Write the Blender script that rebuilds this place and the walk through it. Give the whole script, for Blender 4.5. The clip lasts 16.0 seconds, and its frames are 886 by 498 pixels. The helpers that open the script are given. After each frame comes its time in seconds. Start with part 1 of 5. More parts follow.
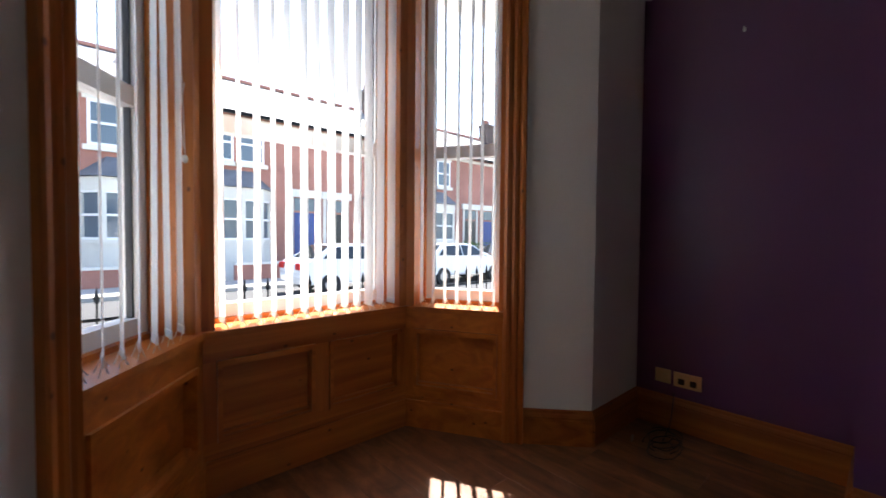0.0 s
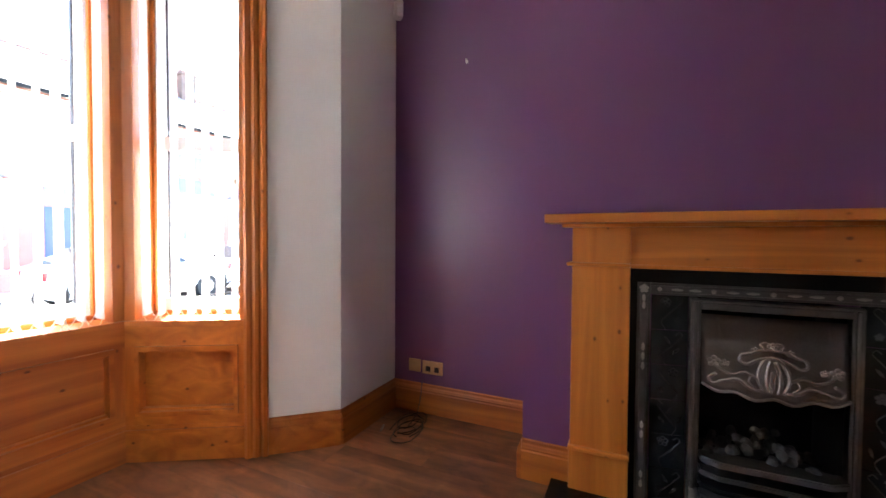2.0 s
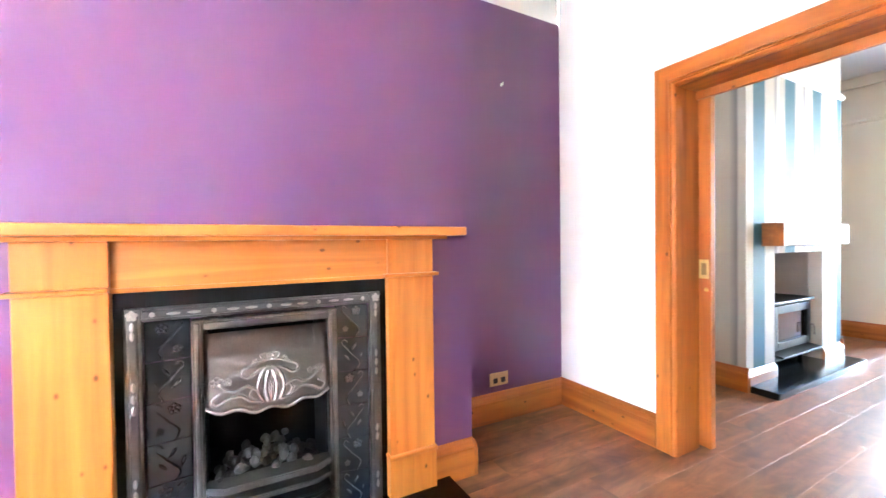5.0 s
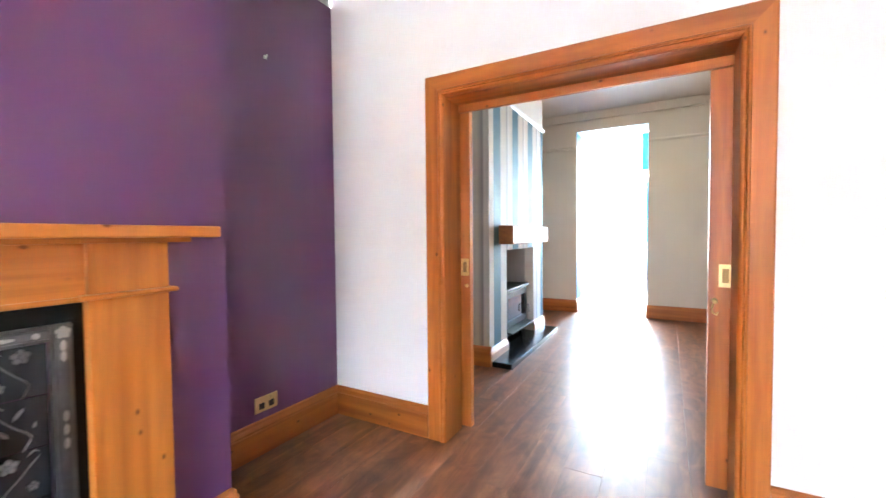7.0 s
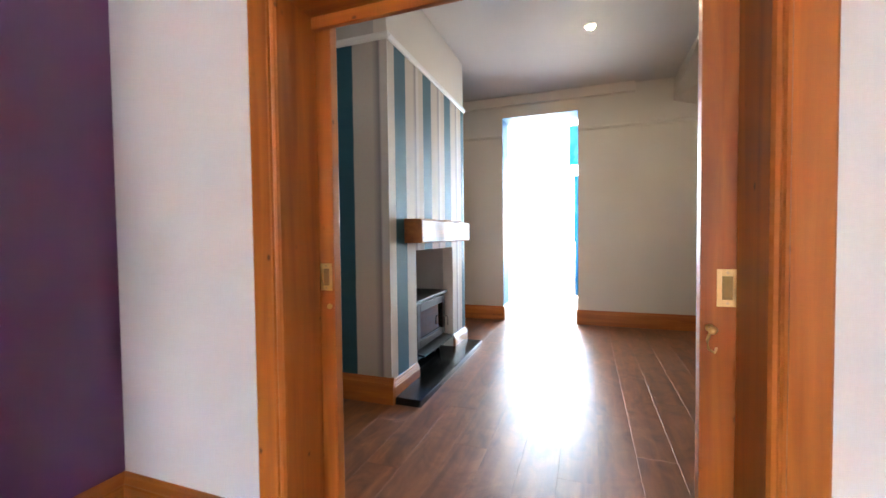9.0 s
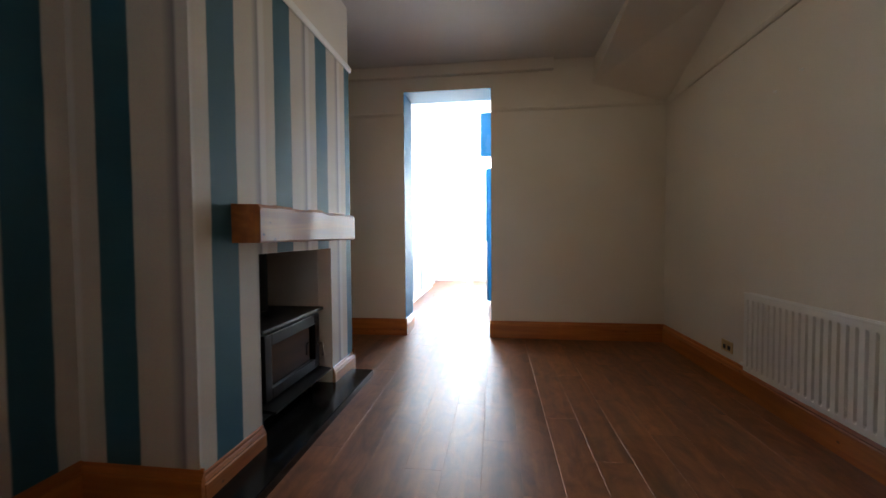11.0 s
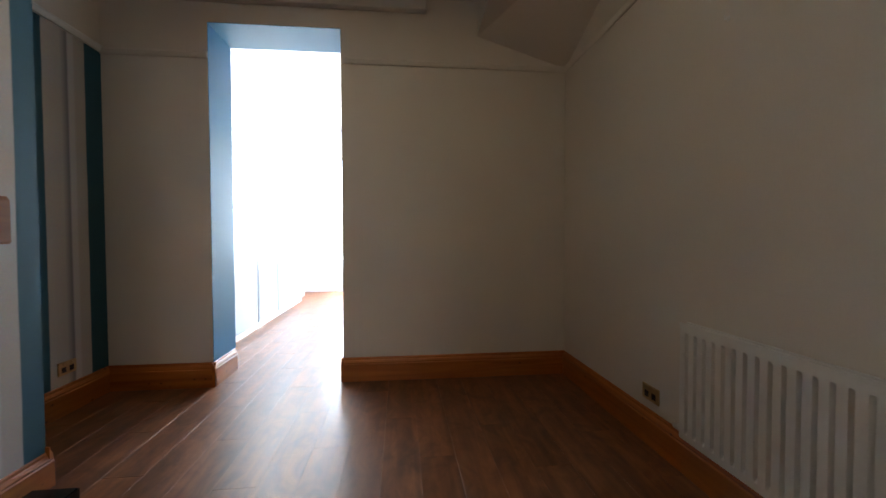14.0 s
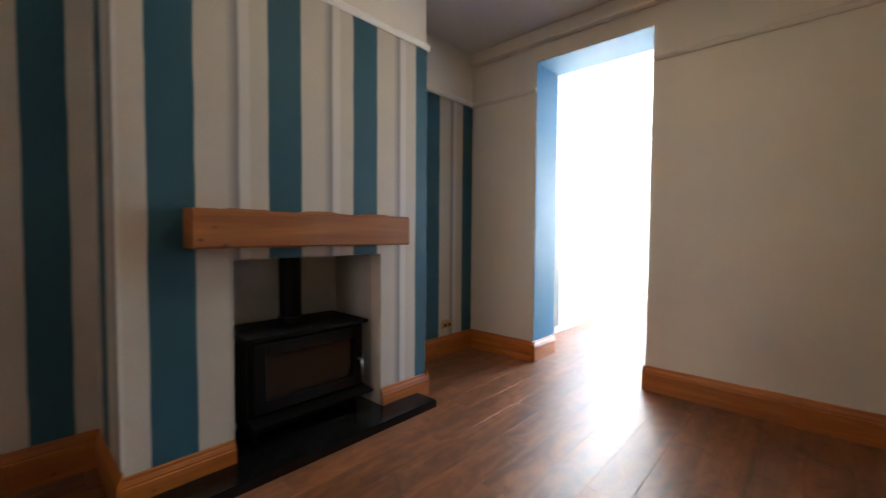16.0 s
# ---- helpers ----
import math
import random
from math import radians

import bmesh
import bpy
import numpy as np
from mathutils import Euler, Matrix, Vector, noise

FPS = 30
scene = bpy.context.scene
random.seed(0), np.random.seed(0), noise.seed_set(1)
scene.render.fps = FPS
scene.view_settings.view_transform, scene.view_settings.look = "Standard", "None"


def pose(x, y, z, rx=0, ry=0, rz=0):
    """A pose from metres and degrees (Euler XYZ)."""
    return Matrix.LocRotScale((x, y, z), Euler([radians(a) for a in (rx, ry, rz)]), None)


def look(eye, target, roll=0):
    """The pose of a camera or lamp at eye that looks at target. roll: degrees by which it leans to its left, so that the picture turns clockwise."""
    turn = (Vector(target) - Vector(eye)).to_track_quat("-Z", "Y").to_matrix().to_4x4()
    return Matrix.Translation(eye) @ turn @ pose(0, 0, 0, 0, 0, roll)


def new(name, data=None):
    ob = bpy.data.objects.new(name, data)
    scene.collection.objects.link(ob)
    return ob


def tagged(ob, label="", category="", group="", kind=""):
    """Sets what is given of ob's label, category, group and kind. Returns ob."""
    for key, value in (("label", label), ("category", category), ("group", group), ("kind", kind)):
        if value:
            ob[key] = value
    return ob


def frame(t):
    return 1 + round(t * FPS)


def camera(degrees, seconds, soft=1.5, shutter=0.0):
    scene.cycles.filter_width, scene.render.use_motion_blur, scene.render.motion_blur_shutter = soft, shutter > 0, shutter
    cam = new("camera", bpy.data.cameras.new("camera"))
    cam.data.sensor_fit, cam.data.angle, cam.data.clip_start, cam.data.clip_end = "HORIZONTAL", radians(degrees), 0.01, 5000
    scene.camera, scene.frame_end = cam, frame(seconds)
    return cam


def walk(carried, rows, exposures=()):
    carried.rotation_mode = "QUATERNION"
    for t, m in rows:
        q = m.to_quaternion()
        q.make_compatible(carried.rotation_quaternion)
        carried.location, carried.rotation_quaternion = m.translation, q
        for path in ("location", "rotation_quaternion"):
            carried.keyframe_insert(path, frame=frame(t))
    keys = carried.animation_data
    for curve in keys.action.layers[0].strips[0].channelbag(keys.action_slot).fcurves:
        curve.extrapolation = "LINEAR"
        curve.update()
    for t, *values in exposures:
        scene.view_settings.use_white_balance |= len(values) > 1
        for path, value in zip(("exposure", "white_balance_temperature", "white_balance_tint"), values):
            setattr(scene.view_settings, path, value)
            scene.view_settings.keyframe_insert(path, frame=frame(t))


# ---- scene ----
cam = camera(95.5, 16.0, shutter=0.3)
PATH = [
    (0, (2.614, -2.861, 1.13), (1.283, -4.353, 1.07), 0.5),
    (0.5, (2.521, -2.756, 1.144), (1.038, -4.096, 1.082), 0.5),
    (1, (2.45, -2.676, 1.147), (0.833, -3.852, 1.087), 0.5),
    (1.5, (2.375, -2.554, 1.155), (0.658, -3.578, 1.096), 0.4),
    (2, (2.335, -2.482, 1.146), (0.524, -3.328, 1.093), 0.4),
    (2.5, (2.289, -2.392, 1.145), (0.425, -3.114, 1.093), 0.3),
    (3, (2.27, -2.299, 1.142), (0.347, -2.845, 1.094), 0.2),
    (3.5, (2.218, -2.204, 1.149), (0.234, -2.458, 1.1), 0.2),
    (4, (2.161, -2.164, 1.153), (0.176, -1.926, 1.117), -0.0),
    (4.2, (2.167, -2.145, 1.156), (0.213, -1.719, 1.127), -0.2),
    (6.5, (2.081, -2.159, 1.218), (0.834, -0.597, 1.149), -0.5),
    (7, (1.984, -2.037, 1.213), (1.008, -0.292, 1.145), -0.5),
    (7.5, (1.94, -1.846, 1.189), (1.141, -0.014, 1.122), -0.6),
    (8, (1.897, -1.593, 1.192), (1.157, 0.264, 1.125), -0.5),
    (8.2, (1.89, -1.499, 1.19), (1.152, 0.359, 1.125), -0.6),
    (10.5, (1.773, -0.383, 1.134), (1.398, 1.581, 1.067), -0.3),
    (11, (1.782, -0.125, 1.151), (1.522, 1.857, 1.083), -0.4),
    (11.5, (1.801, 0.152, 1.132), (1.6, 2.14, 1.064), -0.4),
    (12, (1.839, 0.384, 1.152), (1.635, 2.372, 1.086), -0.3),
    (12.5, (1.862, 0.642, 1.164), (1.82, 2.641, 1.099), -0.3),
    (13, (1.907, 0.866, 1.192), (2.079, 2.857, 1.125), -0.3),
    (13.5, (2.022, 1.053, 1.156), (2.23, 3.041, 1.095), -0.3),
    (14, (2.189, 1.153, 1.141), (2.398, 3.141, 1.086), -0.2),
    (14.5, (2.388, 1.244, 1.137), (2.543, 3.238, 1.08), -0.1),
    (15, (2.516, 1.275, 1.165), (2.339, 3.266, 1.101), 0.0),
    (15.5, (2.603, 1.164, 1.164), (1.72, 2.957, 1.109), 0.2),
    (16, (2.658, 1.059, 1.193), (1.307, 2.531, 1.12), 0.4),
]
# seconds, stops, white balance
EXPO = [(0.0, 2.15, 6500, 10), (0.5, 2.45, 6500, 10), (1.0, 3.1, 6500, 10), (1.5, 3.8, 6500, 10), (2.0, 4.4, 6500, 10), (2.5, 5.0, 6500, 10), (3.0, 5.5, 6400, 9),
        (3.5, 6.2, 6200, 6), (4.0, 7.1, 5800, 4), (4.2, 7.35, 5700, 2), (6.3, 7.4, 5700, 1), (7.0, 6.55, 5800, 2), (7.5, 6.4, 5850, 2), (8.0, 6.35, 5900, 3), (9.2, 5.8, 6200, 7),
        (10.3, 5.0, 6500, 7), (11.0, 4.5, 6500, 7), (11.5, 4.3, 6500, 7), (12.5, 4.15, 6500, 7), (13.0, 4.15, 6450, 6), (14.0, 4.4, 6500, 7), (14.5, 4.85, 6600, 8), (15.0, 5.05, 6600, 8), (16.0, 5.2, 6600, 8)]
walk(cam, [(t, look(e, g, r)) for t, e, g, r in PATH], EXPO)

# ---- world, sun, window light ----
SUN_DIR = Vector((-0.33, -0.365, 0.77)).normalized()
world = bpy.data.worlds.new("sky")
scene.world = world
world.use_nodes = True
wn = world.node_tree.nodes
sky = wn.new("ShaderNodeTexSky")
sky.sky_type, sky.sun_disc = "NISHITA", False
sky.sun_elevation = math.asin(SUN_DIR.z)
sky.sun_rotation = math.atan2(SUN_DIR.x, SUN_DIR.y)
world.node_tree.links.new(sky.outputs[0], wn["Background"].inputs[0])
wn["Background"].inputs[1].default_value = 0.15
sun = new("sun", bpy.data.lights.new("sun", "SUN"))
sun.data.energy, sun.data.angle, sun.data.color = 5.0, radians(0.5), (1.0, 0.95, 0.88)
sun.matrix_world = look(SUN_DIR * 30, (0, 0, 0))


def window_light(name, eye, target, w, h, power, color=(0.93, 0.96, 1.0)):
    """Daylight standing in a window's opening."""
    a = bpy.data.lights.new(name, "AREA")
    a.shape, a.size, a.size_y, a.energy, a.color = "RECTANGLE", w, h, power, color
    o = new(name, a)
    o.matrix_world = look(eye, target)
    return o


window_light("kitchen_daylight_far", (1.9, 9.85, 1.75), (1.9, 0, 1.55), 2.3, 2.2, 16)
window_light("kitchen_daylight_side", (0.36, 7.4, 2.3), (4.0, 7.4, 1.9), 2.9, 1.5, 5)


# ---- materials ----
def material(name, color, rough=0.6, metal=0.0, spec=0.5):
    m = bpy.data.materials.new(name)
    m.use_nodes = True
    b = m.node_tree.nodes["Principled BSDF"]
    b.inputs["Base Color"].default_value = (*color, 1)
    b.inputs["Roughness"].default_value = rough
    b.inputs["Metallic"].default_value = metal
    b.inputs["Specular IOR Level"].default_value = spec
    return m


def nodes_of(m):
    t = m.node_tree
    return t.nodes, t.links, t.nodes["Principled BSDF"]


def ramp(n, stops):
    r = n.new("ShaderNodeValToRGB")
    while len(r.color_ramp.elements) < len(stops):
        r.color_ramp.elements.new(0.5)
    for e, (p, c) in zip(r.color_ramp.elements, stops):
        e.position, e.color = p, (*c, 1)
    return r


def scaled(c, k):
    return tuple(min(1, v * k) for v in c)


def textured(name, color, rough=0.6, metal=0.0, spec=0.5, coarse=1.5, fine=60, vary=0.12, bump=0.15, dist=0.002, stretch=(1, 1, 1), coat=0.0):
    """Mottled surface: large soft stains, fine grain, fine relief."""
    m = material(name, color, rough, metal, spec)
    n, l, b = nodes_of(m)
    co = n.new("ShaderNodeTexCoord")
    mp = n.new("ShaderNodeMapping")
    mp.inputs["Scale"].default_value = stretch
    l.new(co.outputs["Object"], mp.inputs["Vector"])
    big = n.new("ShaderNodeTexNoise")
    big.inputs["Scale"].default_value, big.inputs["Detail"].default_value = coarse, 3
    small = n.new("ShaderNodeTexNoise")
    small.inputs["Scale"].default_value, small.inputs["Detail"].default_value = fine, 4
    for t in (big, small):
        l.new(mp.outputs[0], t.inputs["Vector"])
    mix = n.new("ShaderNodeMath")
    mix.operation = "MULTIPLY_ADD"
    mix.inputs[1].default_value = 0.35
    l.new(small.outputs["Fac"], mix.inputs[0])
    l.new(big.outputs["Fac"], mix.inputs[2])
    r = ramp(n, [(0.35, scaled(color, 1 - vary)), (0.95, scaled(color, 1 + vary))])
    l.new(mix.outputs[0], r.inputs[0])
    l.new(r.outputs[0], b.inputs["Base Color"])
    rr = n.new("ShaderNodeMapRange")
    rr.inputs["To Min"].default_value, rr.inputs["To Max"].default_value = max(0.03, rough - 0.08), min(1, rough + 0.08)
    l.new(big.outputs["Fac"], rr.inputs["Value"])
    l.new(rr.outputs[0], b.inputs["Roughness"])
    bp = n.new("ShaderNodeBump")
    bp.inputs["Strength"].default_value, bp.inputs["Distance"].default_value = bump, dist
    l.new(small.outputs["Fac"], bp.inputs["Height"])
    l.new(bp.outputs[0], b.inputs["Normal"])
    b.inputs["Coat Weight"].default_value, b.inputs["Coat Roughness"].default_value = coat, 0.12
    return m


def wood(name, light, dark, axis, rough=0.4, coat=0.04, knots=True, scale=1.0, random_tone=0.0, blotch=0.0):
    """Grained timber; axis is the run of the grain (0 x, 1 y, 2 z)."""
    m = material(name, light, rough)
    n, l, b = nodes_of(m)
    co = n.new("ShaderNodeTexCoord")
    mp = n.new("ShaderNodeMapping")
    sc = [9 * scale] * 3
    sc[axis] = 0.55 * scale
    mp.inputs["Scale"].default_value = sc
    info = n.new("ShaderNodeObjectInfo")
    add = n.new("ShaderNodeVectorMath")
    add.operation = "MULTIPLY_ADD"
    add.inputs[1].default_value = (37, 37, 37)
    comb = n.new("ShaderNodeCombineXYZ")
    for k in range(3):
        l.new(info.outputs["Random"], comb.inputs[k])
    l.new(comb.outputs[0], add.inputs[0])
    l.new(co.outputs["Object"], add.inputs[2])
    l.new(add.outputs[0], mp.inputs["Vector"])
    g = n.new("ShaderNodeTexNoise")
    g.inputs["Scale"].default_value, g.inputs["Detail"].default_value, g.inputs["Distortion"].default_value = 1.6, 6, 0.8
    l.new(mp.outputs[0], g.inputs["Vector"])
    r = ramp(n, [(0.3, dark), (0.5, tuple((a + c) / 2 for a, c in zip(light, dark))), (0.68, light)])
    l.new(g.outputs["Fac"], r.inputs[0])
    col = r.outputs[0]
    if knots:
        v = n.new("ShaderNodeTexVoronoi")
        km = n.new("ShaderNodeMapping")
        ks = [2.3] * 3
        ks[axis] = 1.5
        km.inputs["Scale"].default_value = ks
        l.new(add.outputs[0], km.inputs["Vector"])
        l.new(km.outputs[0], v.inputs["Vector"])
        kr = ramp(n, [(0.0, (1, 1, 1)), (0.06, (0.75, 0.75, 0.75)), (0.085, (0.25, 0.25, 0.25)), (0.12, (0, 0, 0))])
        l.new(v.outputs["Distance"], kr.inputs[0])
        mx = n.new("ShaderNodeMixRGB")
        mx.inputs[2].default_value = (*scaled(dark, 0.32), 1)
        l.new(kr.outputs[0], mx.inputs[0])
        l.new(col, mx.inputs[1])
        col = mx.outputs[0]
    if blotch:
        # dark figure clouds, a hand's breadth across and longer with the grain
        bn = n.new("ShaderNodeTexNoise")
        bn.inputs["Scale"].default_value, bn.inputs["Detail"].default_value, bn.inputs["Roughness"].default_value, bn.inputs["Distortion"].default_value = 1.0, 5, 0.62, 1.2
        bs = [7.0] * 3
        bs[axis] = 3.6
        bm_map = n.new("ShaderNodeMapping")
        bm_map.inputs["Scale"].default_value = bs
        l.new(add.outputs[0], bm_map.inputs["Vector"])
        l.new(bm_map.outputs[0], bn.inputs["Vector"])
        br_ramp = n.new("ShaderNodeMapRange")
        br_ramp.inputs["From Min"].default_value, br_ramp.inputs["From Max"].default_value = 0.32, 0.68
        br_ramp.inputs["To Min"].default_value, br_ramp.inputs["To Max"].default_value = 1 - blotch, 1 + blotch
        l.new(bn.outputs["Fac"], br_ramp.inputs["Value"])
        bh = n.new("ShaderNodeHueSaturation")
        l.new(br_ramp.outputs[0], bh.inputs["Value"])
        l.new(col, bh.inputs["Color"])
        col = bh.outputs[0]
    if random_tone:
        hsv = n.new("ShaderNodeHueSaturation")
        mr = n.new("ShaderNodeMapRange")
        mr.inputs["To Min"].default_value, mr.inputs["To Max"].default_value = 1 - random_tone, 1 + random_tone
        l.new(info.outputs["Random"], mr.inputs["Value"])
        l.new(mr.outputs[0], hsv.inputs["Value"])
        l.new(col, hsv.inputs["Color"])
        col = hsv.outputs[0]
    l.new(col, b.inputs["Base Color"])
    rr = n.new("ShaderNodeMapRange")
    rr.inputs["To Min"].default_value, rr.inputs["To Max"].default_value = rough - 0.07, rough + 0.1
    l.new(g.outputs["Fac"], rr.inputs["Value"])
    l.new(rr.outputs[0], b.inputs["Roughness"])
    bp = n.new("ShaderNodeBump")
    bp.inputs["Strength"].default_value, bp.inputs["Distance"].default_value = 0.12, 0.0015
    l.new(g.outputs["Fac"], bp.inputs["Height"])
    l.new(bp.outputs[0], b.inputs["Normal"])
    b.inputs["Coat Weight"].default_value, b.inputs["Coat Roughness"].default_value = coat, 0.2
    return m


def striped(name, axis, start, wide=0.335):
    """Wallpaper with teal bands, cream ground and soft grey lines, repeating every 0.525 m."""
    m = material(name, (0.7, 0.67, 0.62), 0.6, spec=0.3)
    n, l, b = nodes_of(m)
    co = n.new("ShaderNodeTexCoord")
    sep = n.new("ShaderNodeSeparateXYZ")
    l.new(co.outputs["Object"], sep.inputs[0])
    wob = n.new("ShaderNodeTexNoise")
    wob.inputs["Scale"].default_value = 3.0
    l.new(co.outputs["Object"], wob.inputs["Vector"])
    off = n.new("ShaderNodeMath")
    off.operation = "MULTIPLY_ADD"
    off.inputs[1].default_value = 0.012
    l.new(wob.outputs["Fac"], off.inputs[0])
    l.new(sep.outputs[axis], off.inputs[2])
    sub = n.new("ShaderNodeMath")
    sub.operation = "SUBTRACT"
    sub.inputs[1].default_value = start + 0.006
    l.new(off.outputs[0], sub.inputs[0])
    div = n.new("ShaderNodeMath")
    div.operation = "DIVIDE"
    div.inputs[1].default_value = 0.525
    l.new(sub.outputs[0], div.inputs[0])
    fr = n.new("ShaderNodeMath")
    fr.operation = "FRACT"
    l.new(div.outputs[0], fr.inputs[0])
    teal, cream, grey, pale = (0.030, 0.108, 0.152), (0.56, 0.51, 0.45), (0.25, 0.24, 0.25), (0.64, 0.61, 0.58)
    r = ramp(n, [(0.0, teal), (wide, teal), (wide + 0.015, cream), (0.60, cream), (0.70, grey), (0.73, pale), (0.80, pale), (0.83, cream), (0.985, cream), (0.998, teal)])
    l.new(fr.outputs[0], r.inputs[0])
    fine = n.new("ShaderNodeTexNoise")
    fine.inputs["Scale"].default_value = 90
    l.new(co.outputs["Object"], fine.inputs["Vector"])
    mx = n.new("ShaderNodeMixRGB")
    mx.blend_type = "MULTIPLY"
    mx.inputs[0].default_value = 0.18
    l.new(r.outputs[0], mx.inputs[1])
    l.new(fine.outputs["Color"], mx.inputs[2])
    l.new(mx.outputs[0], b.inputs["Base Color"])
    bp = n.new("ShaderNodeBump")
    bp.inputs["Strength"].default_value, bp.inputs["Distance"].default_value = 0.12, 0.001
    l.new(fine.outputs["Fac"], bp.inputs["Height"])
    l.new(bp.outputs[0], b.inputs["Normal"])
    return m


M_PURPLE = textured("purple_paint", (0.136, 0.046, 0.142), 0.37, spec=0.7, vary=0.08, bump=0.2, dist=0.001, fine=140)
M_WHITE = textured("white_wall_paint", (0.81, 0.80, 0.785), 0.75, vary=0.04, bump=0.12, dist=0.001, fine=110)
M_CREAM = textured("warm_white_wall_paint", (0.70, 0.645, 0.575), 0.7, vary=0.06, bump=0.15, dist=0.001, fine=110, coarse=1.1)
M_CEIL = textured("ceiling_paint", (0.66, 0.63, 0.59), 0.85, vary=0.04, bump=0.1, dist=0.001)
M_TRIMW = textured("white_gloss_paint", (0.78, 0.77, 0.74), 0.3, vary=0.04, bump=0.05, dist=0.0005)
M_BLUE = textured("blue_reveal_paint", (0.04, 0.18, 0.305), 0.6, spec=0.3, vary=0.06, bump=0.15, dist=0.001)
M_UNIT = textured("pale_blue_grey_lacquer", (0.42, 0.50, 0.55), 0.35, vary=0.03, bump=0.02)
M_BLUECAB = textured("blue_gloss_lacquer", (0.02, 0.24, 0.62), 0.25, vary=0.04, bump=0.02)
PINE_L, PINE_D = (0.57, 0.178, 0.024), (0.32, 0.082, 0.010)
M_PINE = [wood("varnished_pine_%s" % "xyz"[a], PINE_L, PINE_D, a) for a in range(3)]
SKL, SKD = (0.48, 0.15, 0.021), (0.27, 0.072, 0.010)
M_SKIRT = [wood("skirting_pine_%s" % "xyz"[a], SKL, SKD, a) for a in range(3)]
M_SUR = [wood("fire_surround_pine_%s" % "xyz"[a], (0.61, 0.215, 0.033), (0.39, 0.115, 0.015), a, rough=0.38) for a in range(3)]
M_BEAM = wood("oak_beam", (0.40, 0.138, 0.030), (0.22, 0.068, 0.014), 1, rough=0.48, coat=0.0)
M_FLOOR = wood("walnut_laminate", (0.27, 0.105, 0.046), (0.125, 0.046, 0.019), 1, rough=0.38, coat=0.0, knots=False, scale=0.9, random_tone=0.10, blotch=0.38)
M_GROOVE = textured("laminate_joint", (0.09, 0.045, 0.025), 0.5)
M_IRON = textured("black_cast_iron", (0.006, 0.006, 0.0065), 0.4, metal=0.0, spec=0.12, vary=0.3, bump=0.3, fine=180, dist=0.0008)
M_STEEL = textured("burnished_cast_iron", (0.33, 0.30, 0.28), 0.36, metal=0.9, vary=0.25, bump=0.3, fine=120, dist=0.0008, coarse=4)
M_DARKSTEEL = textured("blackened_cast_iron", (0.105, 0.10, 0.096), 0.36, metal=0.8, vary=0.35, bump=0.4, fine=90, dist=0.001, coarse=5)
M_SLATE = textured("black_slate", (0.006, 0.0065, 0.007), 0.2, spec=0.3, vary=0.25, bump=0.3, fine=40, dist=0.001)
M_TILE = textured("dark_glazed_tile", (0.014, 0.016, 0.018), 0.16, vary=0.15, bump=0.05)
M_TILEMOTIF = textured("grey_glazed_motif", (0.11, 0.11, 0.107), 0.2, vary=0.15)
M_COAL = textured("grey_coal", (0.045, 0.043, 0.041), 0.9, vary=0.5, fine=30, bump=0.6, dist=0.004)
M_BRASS = textured("polished_brass", (0.78, 0.58, 0.25), 0.34, metal=1.0, vary=0.12, bump=0.05)
M_OLDBRASS = textured("aged_brass", (0.62, 0.47, 0.25), 0.32, metal=1.0, vary=0.25, bump=0.1)
# darker brass for the pull's hollow: its shade is put into the colour
M_RECESS = textured("shaded_brass", (0.30, 0.19, 0.07), 0.5, metal=0.8, vary=0.2, bump=0.1)
M_BLACK = textured("black_plastic", (0.02, 0.02, 0.02), 0.45)
M_PLASTIC = textured("white_plastic", (0.75, 0.75, 0.73), 0.35, vary=0.03)
M_UPVC = textured("white_upvc", (0.80, 0.80, 0.80), 0.3, vary=0.03, bump=0.02)
M_RUBBER = textured("grey_gasket", (0.04, 0.04, 0.045), 0.6)
M_RAD = textured("white_radiator_enamel", (0.72, 0.71, 0.68), 0.32, vary=0.03, bump=0.03)
M_FIREBRICK = textured("grey_plaster_lining", (0.50, 0.47, 0.44), 0.85, vary=0.12, coarse=3)
M_STOVEGLASS = material("dark_stove_glass", (0.02, 0.015, 0.012), 0.06)
M_CHAIN = material("white_bead_chain", (0.8, 0.8, 0.78), 0.4)
M_CABLE = material("black_cable", (0.03, 0.03, 0.03), 0.5)
M_BRICK = textured("red_brick", (0.33, 0.15, 0.115), 0.85, vary=0.3, coarse=0.6, fine=25, bump=0.3)
M_SOOT = textured("sooty_brick", (0.10, 0.07, 0.06), 0.9, vary=0.35, coarse=1.5, fine=25, bump=0.3)
M_STONE = textured("painted_stone_trim", (0.66, 0.63, 0.57), 0.8, vary=0.1)
M_ROOF = textured("grey_slate_roof", (0.13, 0.135, 0.15), 0.7, vary=0.25, coarse=2, fine=14, bump=0.5, dist=0.01)
M_ASPHALT = textured("asphalt", (0.055, 0.055, 0.057), 0.9, vary=0.25, coarse=0.5, fine=80, bump=0.4)
M_PAVE = textured("concrete_paving", (0.33, 0.32, 0.30), 0.9, vary=0.15, coarse=0.9, fine=50, bump=0.3)
M_HEDGE = textured("privet_leaf", (0.07, 0.13, 0.025), 0.6, vary=0.4, coarse=8)
M_CARW = textured("white_car_paint", (0.78, 0.78, 0.78), 0.18, vary=0.02, bump=0.0, coat=0.8)
M_CARD = textured("dark_grey_car_paint", (0.03, 0.032, 0.037), 0.2, vary=0.1, bump=0.0, coat=0.8)
M_CARGLASS = material("tinted_car_glass", (0.02, 0.025, 0.03), 0.05)
